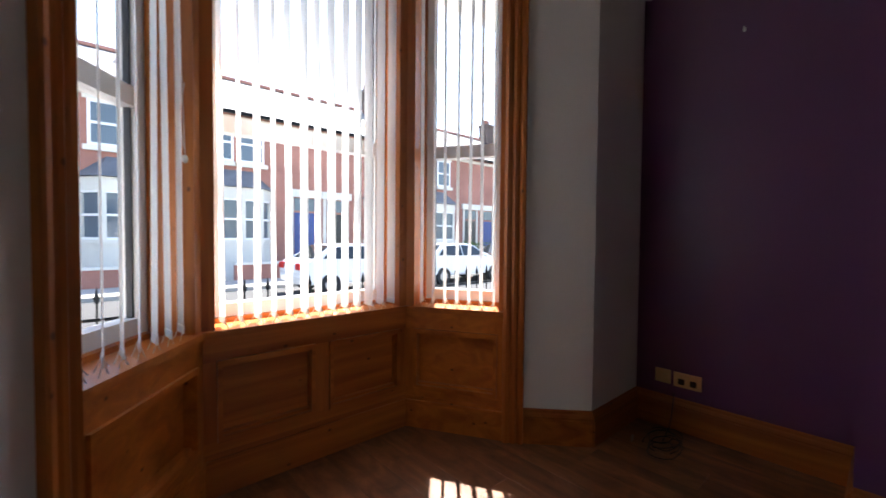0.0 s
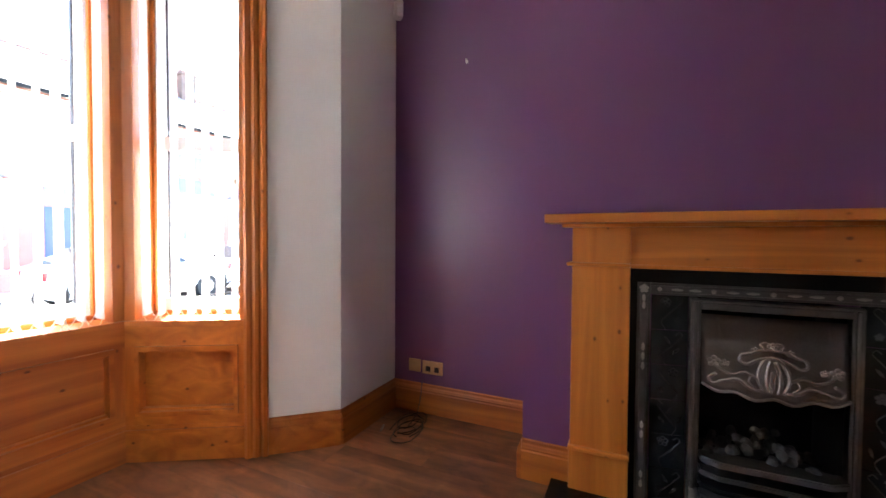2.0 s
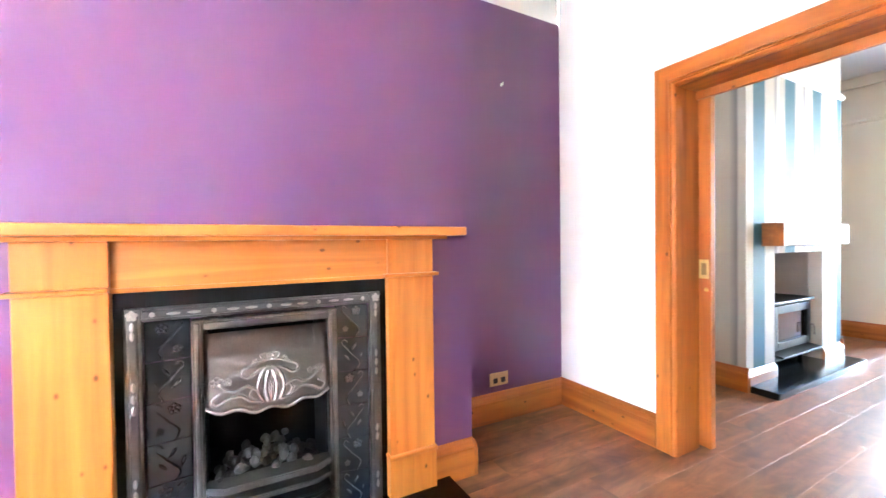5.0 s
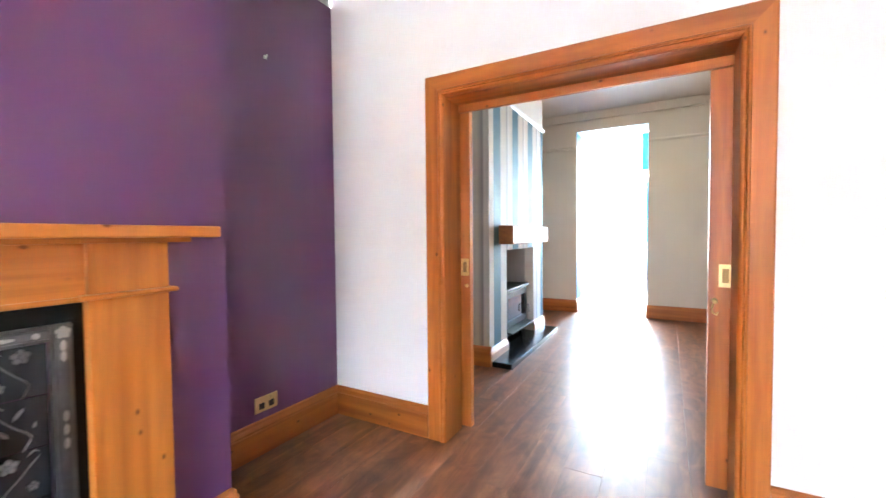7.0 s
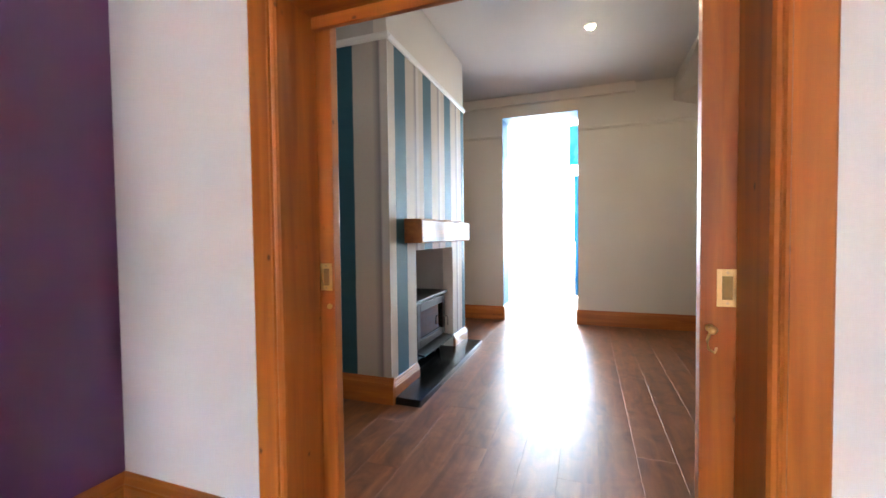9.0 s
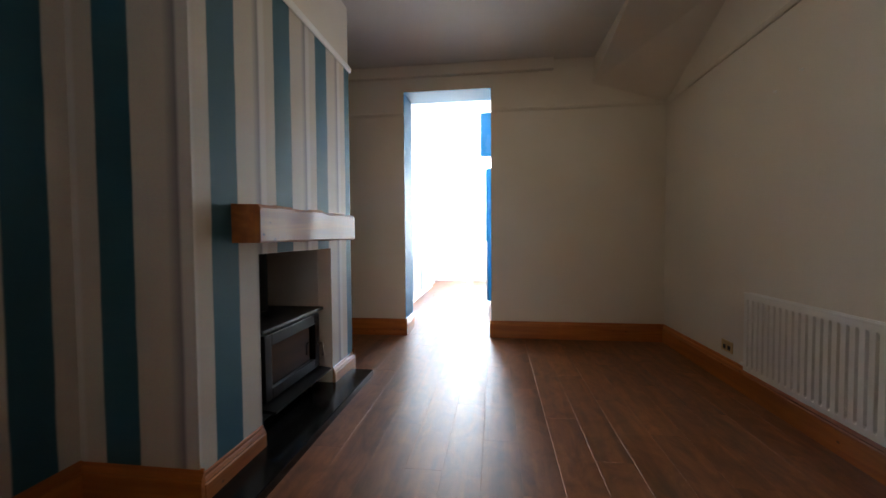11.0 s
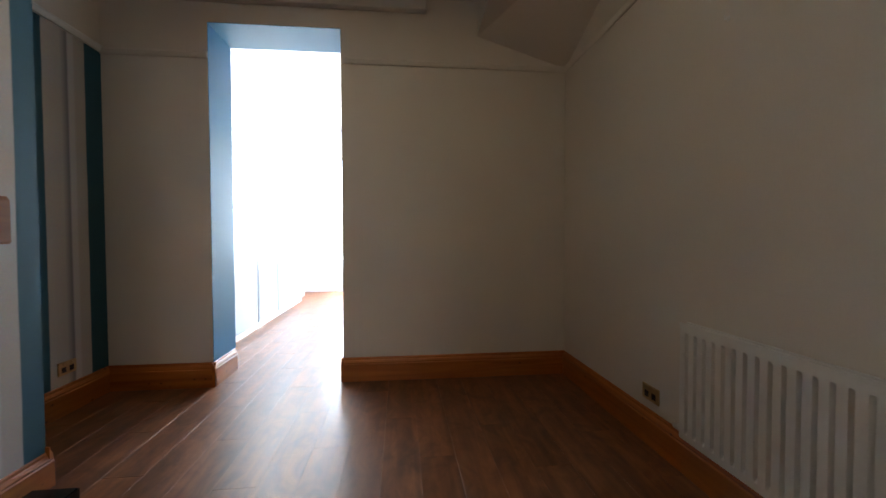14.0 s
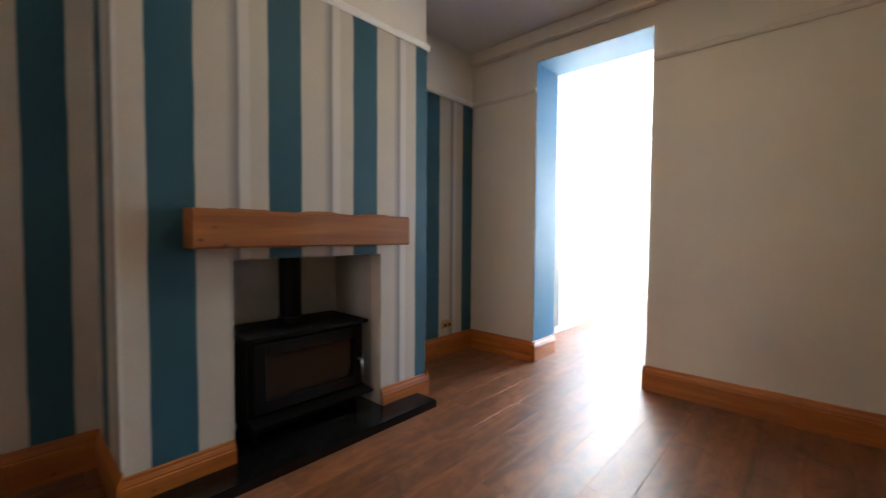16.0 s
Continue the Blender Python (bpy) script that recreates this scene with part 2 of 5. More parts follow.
M_TYRE = textured("tyre_rubber", (0.02, 0.02, 0.02), 0.8)
M_ALLOY = textured("alloy_wheel", (0.5, 0.5, 0.52), 0.3, metal=0.9)
M_REDLAMP = material("red_tail_lamp", (0.5, 0.02, 0.02), 0.15)
M_DOORBLUE = textured("dark_blue_door_paint", (0.02, 0.05, 0.20), 0.35)
M_DOORBLACK = textured("black_door_paint", (0.015, 0.016, 0.018), 0.35)
M_CURTAIN = textured("net_curtain", (0.6, 0.6, 0.57), 0.9, vary=0.2, coarse=3, stretch=(8, 8, 0.3))
M_HOUSEGLASS = material("house_window_glass", (0.10, 0.13, 0.16), 0.05)
M_GLASS = material("window_glass", (1, 1, 1), 0.0)
nodes_of(M_GLASS)[2].inputs["Transmission Weight"].default_value = 1.0
nodes_of(M_GLASS)[2].inputs["IOR"].default_value = 1.01
M_SLAT = material("white_blind_fabric", (0.84, 0.85, 0.85), 0.8)
_n, _l, _b = nodes_of(M_SLAT)
_tr = _n.new("ShaderNodeBsdfTranslucent")
_tr.inputs[0].default_value = (0.86, 0.87, 0.87, 1)
_mx = _n.new("ShaderNodeMixShader")
_mx.inputs[0].default_value = 0.62
_l.new(_b.outputs[0], _mx.inputs[1])
_l.new(_tr.outputs[0], _mx.inputs[2])
_l.new(_mx.outputs[0], _n["Material Output"].inputs[0])
_wv = _n.new("ShaderNodeTexNoise")
_wv.inputs["Scale"].default_value = 260
_bp = _n.new("ShaderNodeBump")
_bp.inputs["Strength"].default_value, _bp.inputs["Distance"].default_value = 0.2, 0.0006
_l.new(_wv.outputs[0], _bp.inputs["Height"])
_l.new(_bp.outputs[0], _b.inputs["Normal"])
M_BULB = material("lit_lamp", (1, 0.85, 0.6), 0.4)
nodes_of(M_BULB)[2].inputs["Emission Color"].default_value = (1, 0.8, 0.5, 1)
nodes_of(M_BULB)[2].inputs["Emission Strength"].default_value = 25
STRIPE_FRONT = striped("striped_wallpaper_breast", 1, 1.475)
STRIPE_SIDE = striped("striped_wallpaper_return", 0, 0.13, 0.30)
STRIPE_ALC = striped("striped_wallpaper_alcove", 1, 1.12, 0.29)
STRIPE_ALC2 = striped("striped_wallpaper_far_alcove", 1, 3.72)


# ---- building helpers ----
def finish(name, bm, mat, parent=None, label="", smooth=False):
    me = bpy.data.meshes.new(name)
    bmesh.ops.recalc_face_normals(bm, faces=bm.faces)
    if smooth:
        for f in bm.faces:
            f.smooth = True
    bm.to_mesh(me)
    bm.free()
    me.materials.append(mat)
    ob = new(name, me)
    if parent is not None:
        ob.parent = parent
    if label:
        ob["label"] = label
    return ob


def part(name, bm, mat, parent, label="", smooth=False):
    return finish(name, bm, mat, parent, label, smooth)


def thing(name, label, category, group="", kind="", at=None):
    e = new(name)
    e.empty_display_size = 0.1
    if at is not None:
        e.matrix_world = at
    return tagged(e, label, category, group, kind)


def box(bm, x0, y0, z0, x1, y1, z1, bevel=0.0):
    tmp = bmesh.new()
    bmesh.ops.create_cube(tmp, size=1)
    bmesh.ops.scale(tmp, vec=(abs(x1 - x0), abs(y1 - y0), abs(z1 - z0)), verts=tmp.verts)
    bmesh.ops.translate(tmp, vec=((x0 + x1) / 2, (y0 + y1) / 2, (z0 + z1) / 2), verts=tmp.verts)
    if bevel:
        bmesh.ops.bevel(tmp, geom=tmp.edges[:], offset=bevel, segments=2, affect="EDGES", profile=0.5)
    return absorb(bm, tmp)


def absorb(bm, tmp, m=None):
    if m is not None:
        bmesh.ops.transform(tmp, matrix=m, verts=tmp.verts)
    me = bpy.data.meshes.new("tmp")
    tmp.to_mesh(me)
    tmp.free()
    bm.from_mesh(me)
    bpy.data.meshes.remove(me)
    return bm


def boxed(*a, **k):
    return box(bmesh.new(), *a, **k)


def prism(pts, vec, bm=None):
    """Polygon of 3D points pushed along vec."""
    bm = bm or bmesh.new()
    v0 = [bm.verts.new(p) for p in pts]
    v1 = [bm.verts.new(Vector(p) + Vector(vec)) for p in pts]
    bm.faces.new(v0[::-1])
    bm.faces.new(v1)
    for i in range(len(pts)):
        j = (i + 1) % len(pts)
        bm.faces.new((v0[i], v0[j], v1[j], v1[i]))
    return bm


def cyl(bm, p0, p1, r0, r1=None, seg=12):
    p0, p1 = Vector(p0), Vector(p1)
    tmp = bmesh.new()
    d = p1 - p0
    bmesh.ops.create_cone(tmp, cap_ends=True, segments=seg, radius1=r0, radius2=r0 if r1 is None else r1, depth=d.length)
    return absorb(bm, tmp, Matrix.Translation((p0 + p1) / 2) @ d.to_track_quat("Z", "Y").to_matrix().to_4x4())


def ball(bm, c, r, sx=1, sy=1, sz=1, sub=2):
    tmp = bmesh.new()
    bmesh.ops.create_icosphere(tmp, subdivisions=sub, radius=r)
    return absorb(bm, tmp, Matrix.Translation(c) @ Matrix.Diagonal((sx, sy, sz, 1)))


def tube(bm, pts, r, seg=6):
    """Round wire through points."""
    rings = []
    for i, p in enumerate(pts):
        p = Vector(p)
        a, b = Vector(pts[max(0, i - 1)]), Vector(pts[min(len(pts) - 1, i + 1)])
        q = (b - a).to_track_quat("Z", "Y").to_matrix()
        rings.append([bm.verts.new(p + q @ Vector((r * math.cos(k * math.tau / seg), r * math.sin(k * math.tau / seg), 0))) for k in range(seg)])
    for u, w in zip(rings, rings[1:]):
        for k in range(seg):
            bm.faces.new((u[k], u[(k + 1) % seg], w[(k + 1) % seg], w[k]))
    bm.faces.new(rings[0][::-1])
    bm.faces.new(rings[-1])
    return bm


def smooth_run(pts, n=5):
    """Rounded run of points through the given ones."""
    pts = [Vector(p) for p in pts]
    ext = [pts[0] * 2 - pts[1]] + pts + [pts[-1] * 2 - pts[-2]]
    out = []
    for a, b, c, d in zip(ext, ext[1:], ext[2:], ext[3:]):
        for k in range(n):
            f = k / n
            out.append(0.5 * (2 * b + (c - a) * f + (2 * a - 5 * b + 4 * c - d) * f * f + (3 * b - a - 3 * c + d) * f ** 3))
    return out + [pts[-1]]


def rosette(bm, x, y, z, r, depth=0.35):
    """Low flower: five petals round a boss, lying in the plane across x."""
    for k in range(5):
        a = k * math.tau / 5 + 0.3
        ball(bm, (x, y + 0.62 * r * math.cos(a), z + 0.62 * r * math.sin(a)), 0.48 * r, depth, 1, 1, sub=1)
    ball(bm, (x + 0.002, y, z), 0.34 * r, 0.6, 1, 1, sub=1)


def structure(name, bm, mat, label, category):
    return tagged(finish(name, bm, mat), label, category, kind="structure")


SKIRT_PROFILE = ((0, 0), (0.022, 0), (0.022, 0.135), (0.017, 0.142), (0.019, 0.15), (0.013, 0.163), (0.007, 0.17), (0.006, 0.183), (0, 0.19))


def skirting(p, q, inward, h=0.19, mats=None, label="varnished pine skirting board with moulded top edge"):
    """Moulded board along the wall foot from p to q; inward points into the room."""
    p, q, n = Vector((*p, 0)), Vector((*q, 0)), Vector((*inward, 0)).normalized()
    k = h / 0.19
    d = q - p
    pts = [p + n * u + Vector((0, 0, v * k)) for u, v in SKIRT_PROFILE]
    mats = mats or M_SKIRT
    mat = mats[0] if abs(d.x) > abs(d.y) else mats[1]
    return structure("baseboard", prism(pts, d), mat, label, "baseboard")


# ---- shell of the two rooms ----
CEIL = 3.04
EAST = 3.555
FRONT_WALL = -3.93
MID0, MID1 = 0.0, 0.30
BACK0, BACK1 = 4.40, 4.81
structure("floor_slab", boxed(-0.4, -5.4, -0.2, 4.0, 10.2, -0.012), M_GROOVE, "dark sub-floor showing in the laminate joints", "floor")
structure("wall_west_front", boxed(-0.3, -4.2, 0, 0, 0.0, 2.735), M_PURPLE, "dark purple painted wall with satin sheen", "wall")
structure("frieze_west_front", boxed(-0.3, -4.2, 2.737, -0.003, 0.0, CEIL), M_WHITE, "white painted band above the purple wall", "wall")
_cb = prism([(0.10, -2.94, 0), (0.10, -2.43, 0), (0.10, -2.43, 0.98), (0.10, -1.568, 0.98), (0.10, -1.568, 0), (0.10, -1.055, 0), (0.10, -1.055, 2.735), (0.10, -2.94, 2.735)], (0.335, 0, 0))
box(_cb, 0.002, -2.94, 0, 0.10, -1.055, 2.735)
structure("chimney_breast_front", _cb, M_PURPLE, "purple painted chimney breast behind the fireplace", "wall")
structure("frieze_breast_front", boxed(0.0, -2.937, 2.737, 0.432, -1.058, CEIL), M_WHITE, "white painted band above the chimney breast", "wall")
structure("wall_east", boxed(EAST, -4.2, 0, EAST + 0.3, BACK1, CEIL), M_CREAM, "off-white painted long party wall", "wall")
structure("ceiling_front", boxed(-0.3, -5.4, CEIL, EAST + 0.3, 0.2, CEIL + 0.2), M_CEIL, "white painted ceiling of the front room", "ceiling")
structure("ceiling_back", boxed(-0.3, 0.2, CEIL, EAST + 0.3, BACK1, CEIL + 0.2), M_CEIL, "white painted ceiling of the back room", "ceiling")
# dividing wall with the wide sliding-door opening
OX0, OX1, OH = 0.862, 2.235, 2.005


def wall_with_opening(name, y0, y1, x0, x1, ox0, ox1, oh, top, mat, label):
    pts = [(x0, y0, 0), (ox0, y0, 0), (ox0, y0, oh), (ox1, y0, oh), (ox1, y0, 0), (x1, y0, 0), (x1, y0, top), (x0, y0, top)]
    return structure(name, prism(pts, (0, y1 - y0, 0)), mat, label, "wall")


wall_with_opening("wall_middle_front", MID0, 0.195, 0.0, EAST, OX0 - 0.01, OX1 + 0.01, OH + 0.01, CEIL, M_WHITE, "plain white painted dividing wall with a wide opening")
wall_with_opening("wall_middle_back", 0.255, MID1, 0.0, EAST, 0.78, 2.32, OH + 0.045, CEIL, M_CREAM, "off-white back face of the dividing wall")
structure("wall_west_back", boxed(-0.3, MID1, 0, -0.004, BACK0, CEIL), M_CREAM, "off-white wall behind the striped paper", "wall")
structure("wallpaper_near_alcove", boxed(-0.004, MID1, 0, 0.0, 1.37, 2.51), STRIPE_ALC, "striped wallpaper in teal, cream and grey", "wallpaper")
structure("wallpaper_far_alcove", boxed(-0.004, 3.15, 0, 0.0, BACK0, 2.51), STRIPE_ALC2, "striped wallpaper in teal, cream and grey", "wallpaper")
wall_with_opening("wall_north", BACK0, BACK1, -0.3, EAST + 0.3, 0.745, 1.735, 2.777, CEIL, M_CREAM, "off-white end wall with a tall kitchen opening")
# picture rail
RAIL = ((0, 0), (0.012, 0.0), (0.02, 0.012), (0.026, 0.03), (0.018, 0.036), (0.014, 0.048), (0, 0.052))


def rail(p, q, inward, z=2.505, mat=None, label="painted moulded picture rail"):
    p, q, n = Vector((*p, z)), Vector((*q, z)), Vector((*inward, 0))
    return structure("picture_rail", prism([p + n * u + Vector((0, 0, v)) for u, v in RAIL], q - p), mat or M_CREAM, label, "picture rail")


rail((EAST, MID1), (EAST, BACK0), (-1, 0))
rail((0.0, BACK0), (0.745, BACK0), (0, -1))
rail((1.735, BACK0), (EAST, BACK0), (0, -1))
structure("ceiling_boxing", boxed(0.0, BACK0 - 0.07, 2.92, 2.40, BACK0, CEIL, bevel=0.008), M_CREAM, "painted boxing strip below the ceiling", "trim")
# underside of the stair in the ceiling corner
sof = bmesh.new()
A, B, C, D = (2.815, BACK0, 2.765), (EAST, BACK0, 2.535), (EAST, 3.10, CEIL), (2.83, 3.04, CEIL)
E1, F1 = (2.83, BACK0, CEIL + 0.01), (EAST, BACK0, CEIL + 0.01)
vs = [sof.verts.new(p) for p in (A, B, C, D, E1, F1)]
for idx in ((0, 1, 2), (0, 2, 3), (0, 3, 4), (1, 5, 2), (0, 4, 5, 1), (3, 2, 5, 4)):
    sof.faces.new([vs[i] for i in idx])
structure("stair_soffit", sof, M_CREAM, "sloping painted underside of a stair", "ceiling")
# blue lining of the kitchen opening
bl = boxed(0.745, BACK0 + 0.004, 0.19, 0.749, BACK1 + 0.01, 2.773)
box(bl, 1.731, BACK0 + 0.004, 0, 1.735, BACK1 + 0.01, 2.773)
box(bl, 0.749, BACK0 + 0.004, 2.773, 1.731, BACK1 + 0.01, 2.777)
structure("opening_lining", bl, M_BLUE, "blue painted reveal of the kitchen opening", "trim")

# ---- skirting boards ----
skirting((0, FRONT_WALL), (0, -2.94), (1, 0))
skirting((0.0, -2.94 - 0.0), (0.457, -2.94), (0, -1))
skirting((0.435, -2.94), (0.435, -2.72), (1, 0))
skirting((0.435, -1.29), (0.435, -1.055), (1, 0))
skirting((0.457, -1.055), (0.0, -1.055), (0, 1))
skirting((0, -1.055), (0, 0), (1, 0))
skirting((0, 0), (0.74, 0), (0, -1))
skirting((2.355, 0), (EAST, 0), (0, -1))
skirting((EAST, FRONT_WALL), (EAST, 0), (-1, 0))
skirting((0, FRONT_WALL), (0.57, FRONT_WALL), (0, 1))
skirting((2.97, FRONT_WALL), (EAST, FRONT_WALL), (0, 1))
skirting((0, MID1), (0, 1.37), (1, 0))
skirting((0, 1.37), (0.582, 1.37), (0, -1))
skirting((0, 3.15), (0.582, 3.15), (0, 1))
skirting((0, 3.15), (0, BACK0), (1, 0))
skirting((0, BACK0), (0.767, BACK0), (0, -1))
skirting((0.745, BACK0 - 0.022), (0.745, BACK1), (1, 0))
skirting((1.713, BACK0), (EAST, BACK0), (0, -1))
skirting((1.735, BACK0 - 0.022), (1.735, BACK1), (-1, 0))
skirting((EAST, MID1), (EAST, BACK0), (-1, 0))
skirting((0, MID1), (0.78, MID1), (0, 1))
skirting((2.32, MID1), (EAST, MID1), (0, 1))


# ---- bay window ----
BAY = [Vector((0.875, -4.27)), Vector((1.185, -4.79)), Vector((2.25, -4.79)), Vector((2.655, -4.25))]
BAY_T = 0.36
SILL, WTOP = 0.72, 2.72
SASH = 0.18


def bay_normal(i):
    d = (BAY[i + 1] - BAY[i]).normalized()
    n = Vector((d.y, -d.x))
    return n if n.y < 0 else -n


def bay_pt(i, s, d):
    """Plan point on bay side i, s metres along and d metres outwards; ends are mitred."""
    a, b = BAY[i], BAY[i + 1]
    u = (b - a).normalized()
    length = (b - a).length
    n = bay_normal(i)
    for end, j, v in ((s <= 0, i - 1, a), (s >= length, i + 1, b)):
        if end and 0 <= j <= 2:
            m = (n + bay_normal(j)).normalized()
            return v + m * (d / m.dot(n))
        if end:
            return v + n * d
    return a + u * s + n * d


def bay_block(i, s0, s1, d0, d1, z0, z1, bm=None):
    q = [bay_pt(i, s0, d0), bay_pt(i, s1, d0), bay_pt(i, s1, d1), bay_pt(i, s0, d1)]
    return prism([(p.x, p.y, z0) for p in q], (0, 0, z1 - z0), bm)


def bay_side(i, panels):
    L = (BAY[i + 1] - BAY[i]).length
    n = bay_normal(i)
    wood_h = M_PINE[0] if i == 1 else M_PINE[1]
    wall = structure("wall_bay", bay_block(i, 0, L, 0.06, BAY_T, 0, SILL - 0.03), M_STONE, "masonry below the bay window", "wall")
    bay_top = bay_block(i, 0, L, 0.0, BAY_T, WTOP, CEIL)
    structure("wall_bay_head", bay_top, M_WHITE, "white painted head above the bay window", "wall")
    dado = thing("window_panelling", "varnished pine panelling below the bay window", "panelling", kind="structure")
    part("backing", bay_block(i, 0, L, 0.036, 0.06, 0.0, SILL - 0.03), wood_h, dado)
    part("base_board", bay_block(i, 0, L, -0.016, 0.036, 0.0, 0.15), wood_h, dado)
    bb = bay_block(i, 0, L, -0.018, 0.036, 0.15, 0.163)
    bay_block(i, 0, L, -0.006, 0.036, 0.163, 0.185, bb)
    part("base_moulding", bb, wood_h, dado)
    part("top_rail", bay_block(i, 0, L, -0.004, 0.036, 0.585, SILL - 0.03), wood_h, dado)
    part("bottom_rail", bay_block(i, 0, L, -0.004, 0.036, 0.185, 0.235), wood_h, dado)
    edges = [0.0] + [L * k / panels for k in range(1, panels)] + [L]
    w = 0.055
    for k, e in enumerate(edges):
        lo, hi = (0, w) if k == 0 else (L - w, L) if k == panels else (e - w * 0.7, e + w * 0.7)
        part("stile", bay_block(i, lo, hi, -0.004, 0.036, 0.235, 0.585), M_PINE[2], dado)
    for k in range(panels):
        lo = edges[k] + (w if k == 0 else w * 0.7)
        hi = edges[k + 1] - (w if k == panels - 1 else w * 0.7)
        mb = bmesh.new()
        t = 0.02
        bay_block(i, lo, hi, -0.018, 0.036, 0.585 - t, 0.585 + 0.004, mb)
        bay_block(i, lo, hi, -0.018, 0.036, 0.235 - 0.004, 0.235 + t, mb)
        bay_block(i, lo, lo + t, -0.018, 0.036, 0.235 + t, 0.585 - t, mb)
        bay_block(i, hi - t, hi, -0.018, 0.036, 0.235 + t, 0.585 - t, mb)
        bay_block(i, lo + t, hi - t, 0.006, 0.036, 0.585 - t - 0.012, 0.585 - t, mb)
        bay_block(i, lo + t, hi - t, 0.006, 0.036, 0.235 + t, 0.235 + t + 0.012, mb)
        part("panel_moulding", mb, wood_h, dado)
    win = thing("window_%d" % (i + 1), "white sash window in pine linings with blinds", "window", kind="structure")
    sill = bay_block(i, 0, L, -0.022, SASH, SILL - 0.03, SILL)
    part("sill_board", sill, wood_h, win, "pine window board")
    j = 0.05
    for s0, s1 in ((0, j), (L - j, L)):
        part("jamb_lining", bay_block(i, s0, s1, 0.0, SASH, SILL, WTOP), M_PINE[2], win, "varnished pine jamb")
        part("mullion", bay_block(i, s0, s1, SASH, SASH + 0.07, SILL, WTOP), M_STONE, win, "painted stone mullion")
        edge = s0 if s0 > 0 else s1
        stop = bay_block(i, edge - (0.014 if s0 > 0 else 0), edge + (0 if s0 > 0 else 0.014), SASH - 0.03, SASH - 0.006, SILL, WTOP)
        part("staff_bead", stop, M_PINE[2], win)
    part("head_lining", bay_block(i, j, L - j, 0.0, SASH, WTOP - 0.03, WTOP), wood_h, win)
    part("bottom_bead", bay_block(i, j, L - j, SASH - 0.03, SASH, SILL, SILL + 0.022), wood_h, win)
    # white sash frame
    f0, f1 = SASH, SASH + 0.065
    part("outer_sill", bay_block(i, 0, L, SASH, 0.40, SILL - 0.029, SILL - 0.001), M_STONE, win, "painted stone sill")
    a, b = j, L - j
    for nm, s0, s1, z0, z1 in (("frame_stile", a, a + 0.055, SILL, WTOP), ("frame_stile", b - 0.055, b, SILL, WTOP),
                               ("frame_bottom", a + 0.055, b - 0.055, SILL + 0.0, SILL + 0.085), ("meeting_rail", a + 0.055, b - 0.055, 1.615, 1.69),
                               ("frame_head", a + 0.055, b - 0.055, WTOP - 0.08, WTOP - 0.03)):
        part(nm, bay_block(i, s0, s1, f0, f1, z0, z1), M_UPVC, win)
    gk = bmesh.new()
    for z0, z1 in ((SILL + 0.085, 1.615), (1.69, WTOP - 0.08)):
        bay_block(i, a + 0.055, a + 0.062, f0 + 0.02, f1 - 0.02, z0, z1, gk)
        bay_block(i, b - 0.062, b - 0.055, f0 + 0.02, f1 - 0.02, z0, z1, gk)
        pane = part("pane", bay_block(i, a + 0.062, b - 0.062, f0 + 0.03, f0 + 0.034, z0, z1), M_GLASS, win)
        pane.visible_shadow = False
    part("gasket", gk, M_RUBBER, win)
    # vertical blind
    blind = thing("vertical_blind", "white vertical blind with bead chain, slats open", "blind", group="bay window blinds")
    part("headrail", bay_block(i, a, b, 0.03, 0.07, WTOP - 0.07, WTOP - 0.03), M_PLASTIC, blind)
    u = (BAY[i + 1] - BAY[i]).normalized()
    count = round((b - a) / 0.077)
    step = (b - a) / count
    turn = {0: 95, 1: 88, 2: 39}[i]
    slat_bm = bmesh.new()
    w2 = 0.0445
    cols = [(-w2, 0.0), (-w2 / 2, 0.004), (0, 0.0055), (w2 / 2, 0.004), (w2, 0.0)]
    lo = [slat_bm.verts.new((x, y, 0)) for x, y in cols]
    hi = [slat_bm.verts.new((x, y, WTOP - 0.10 - SILL)) for x, y in cols]
    for k in range(4):
        slat_bm.faces.new((lo[k], lo[k + 1], hi[k + 1], hi[k]))
    box(slat_bm, -w2 + 0.004, -0.002, 0.0, w2 - 0.004, 0.003, 0.03)
    slat_me = bpy.data.meshes.new("slat")
    slat_bm.to_mesh(slat_me)
    slat_bm.free()
    slat_me.materials.append(M_SLAT)
    ang = math.degrees(math.atan2(u.y, u.x))
    centres = []
    rng = random.Random(i + 3)
    for k in range(count):
        s = a + step * (k + 0.5)
        p = BAY[i] + u * s + n * 0.035
        so = new("slat", slat_me)
        so.parent = blind
        so.matrix_world = pose(p.x, p.y, SILL + 0.022, rng.uniform(-0.4, 0.4), rng.uniform(-0.3, 0.3), ang + turn + rng.uniform(-5, 5))
        centres.append(so.matrix_world @ Vector((0, 0, 0.02)))
    for side in (-1, 1):
        ch = bmesh.new()
        for k in range(len(centres) - 1):
            m = pose(0, 0, 0, 0, 0, ang + turn).to_3x3() @ Vector((side * w2 * 0.9, 0, 0))
            p, q = centres[k] + m, centres[k + 1] + m
            tube(ch, [p.lerp(q, f) - Vector((0, 0, 0.055 * math.sin(math.pi * f) * (1.0 + 0.15 * side))) for f in (0, 0.17, 0.33, 0.5, 0.67, 0.83, 1)], 0.0016, 4)
        part("bead_chain", ch, M_CHAIN, blind, "white bead chain")
    cord = bmesh.new()
    p = BAY[i] + u * (a + 0.025) + n * 0.02
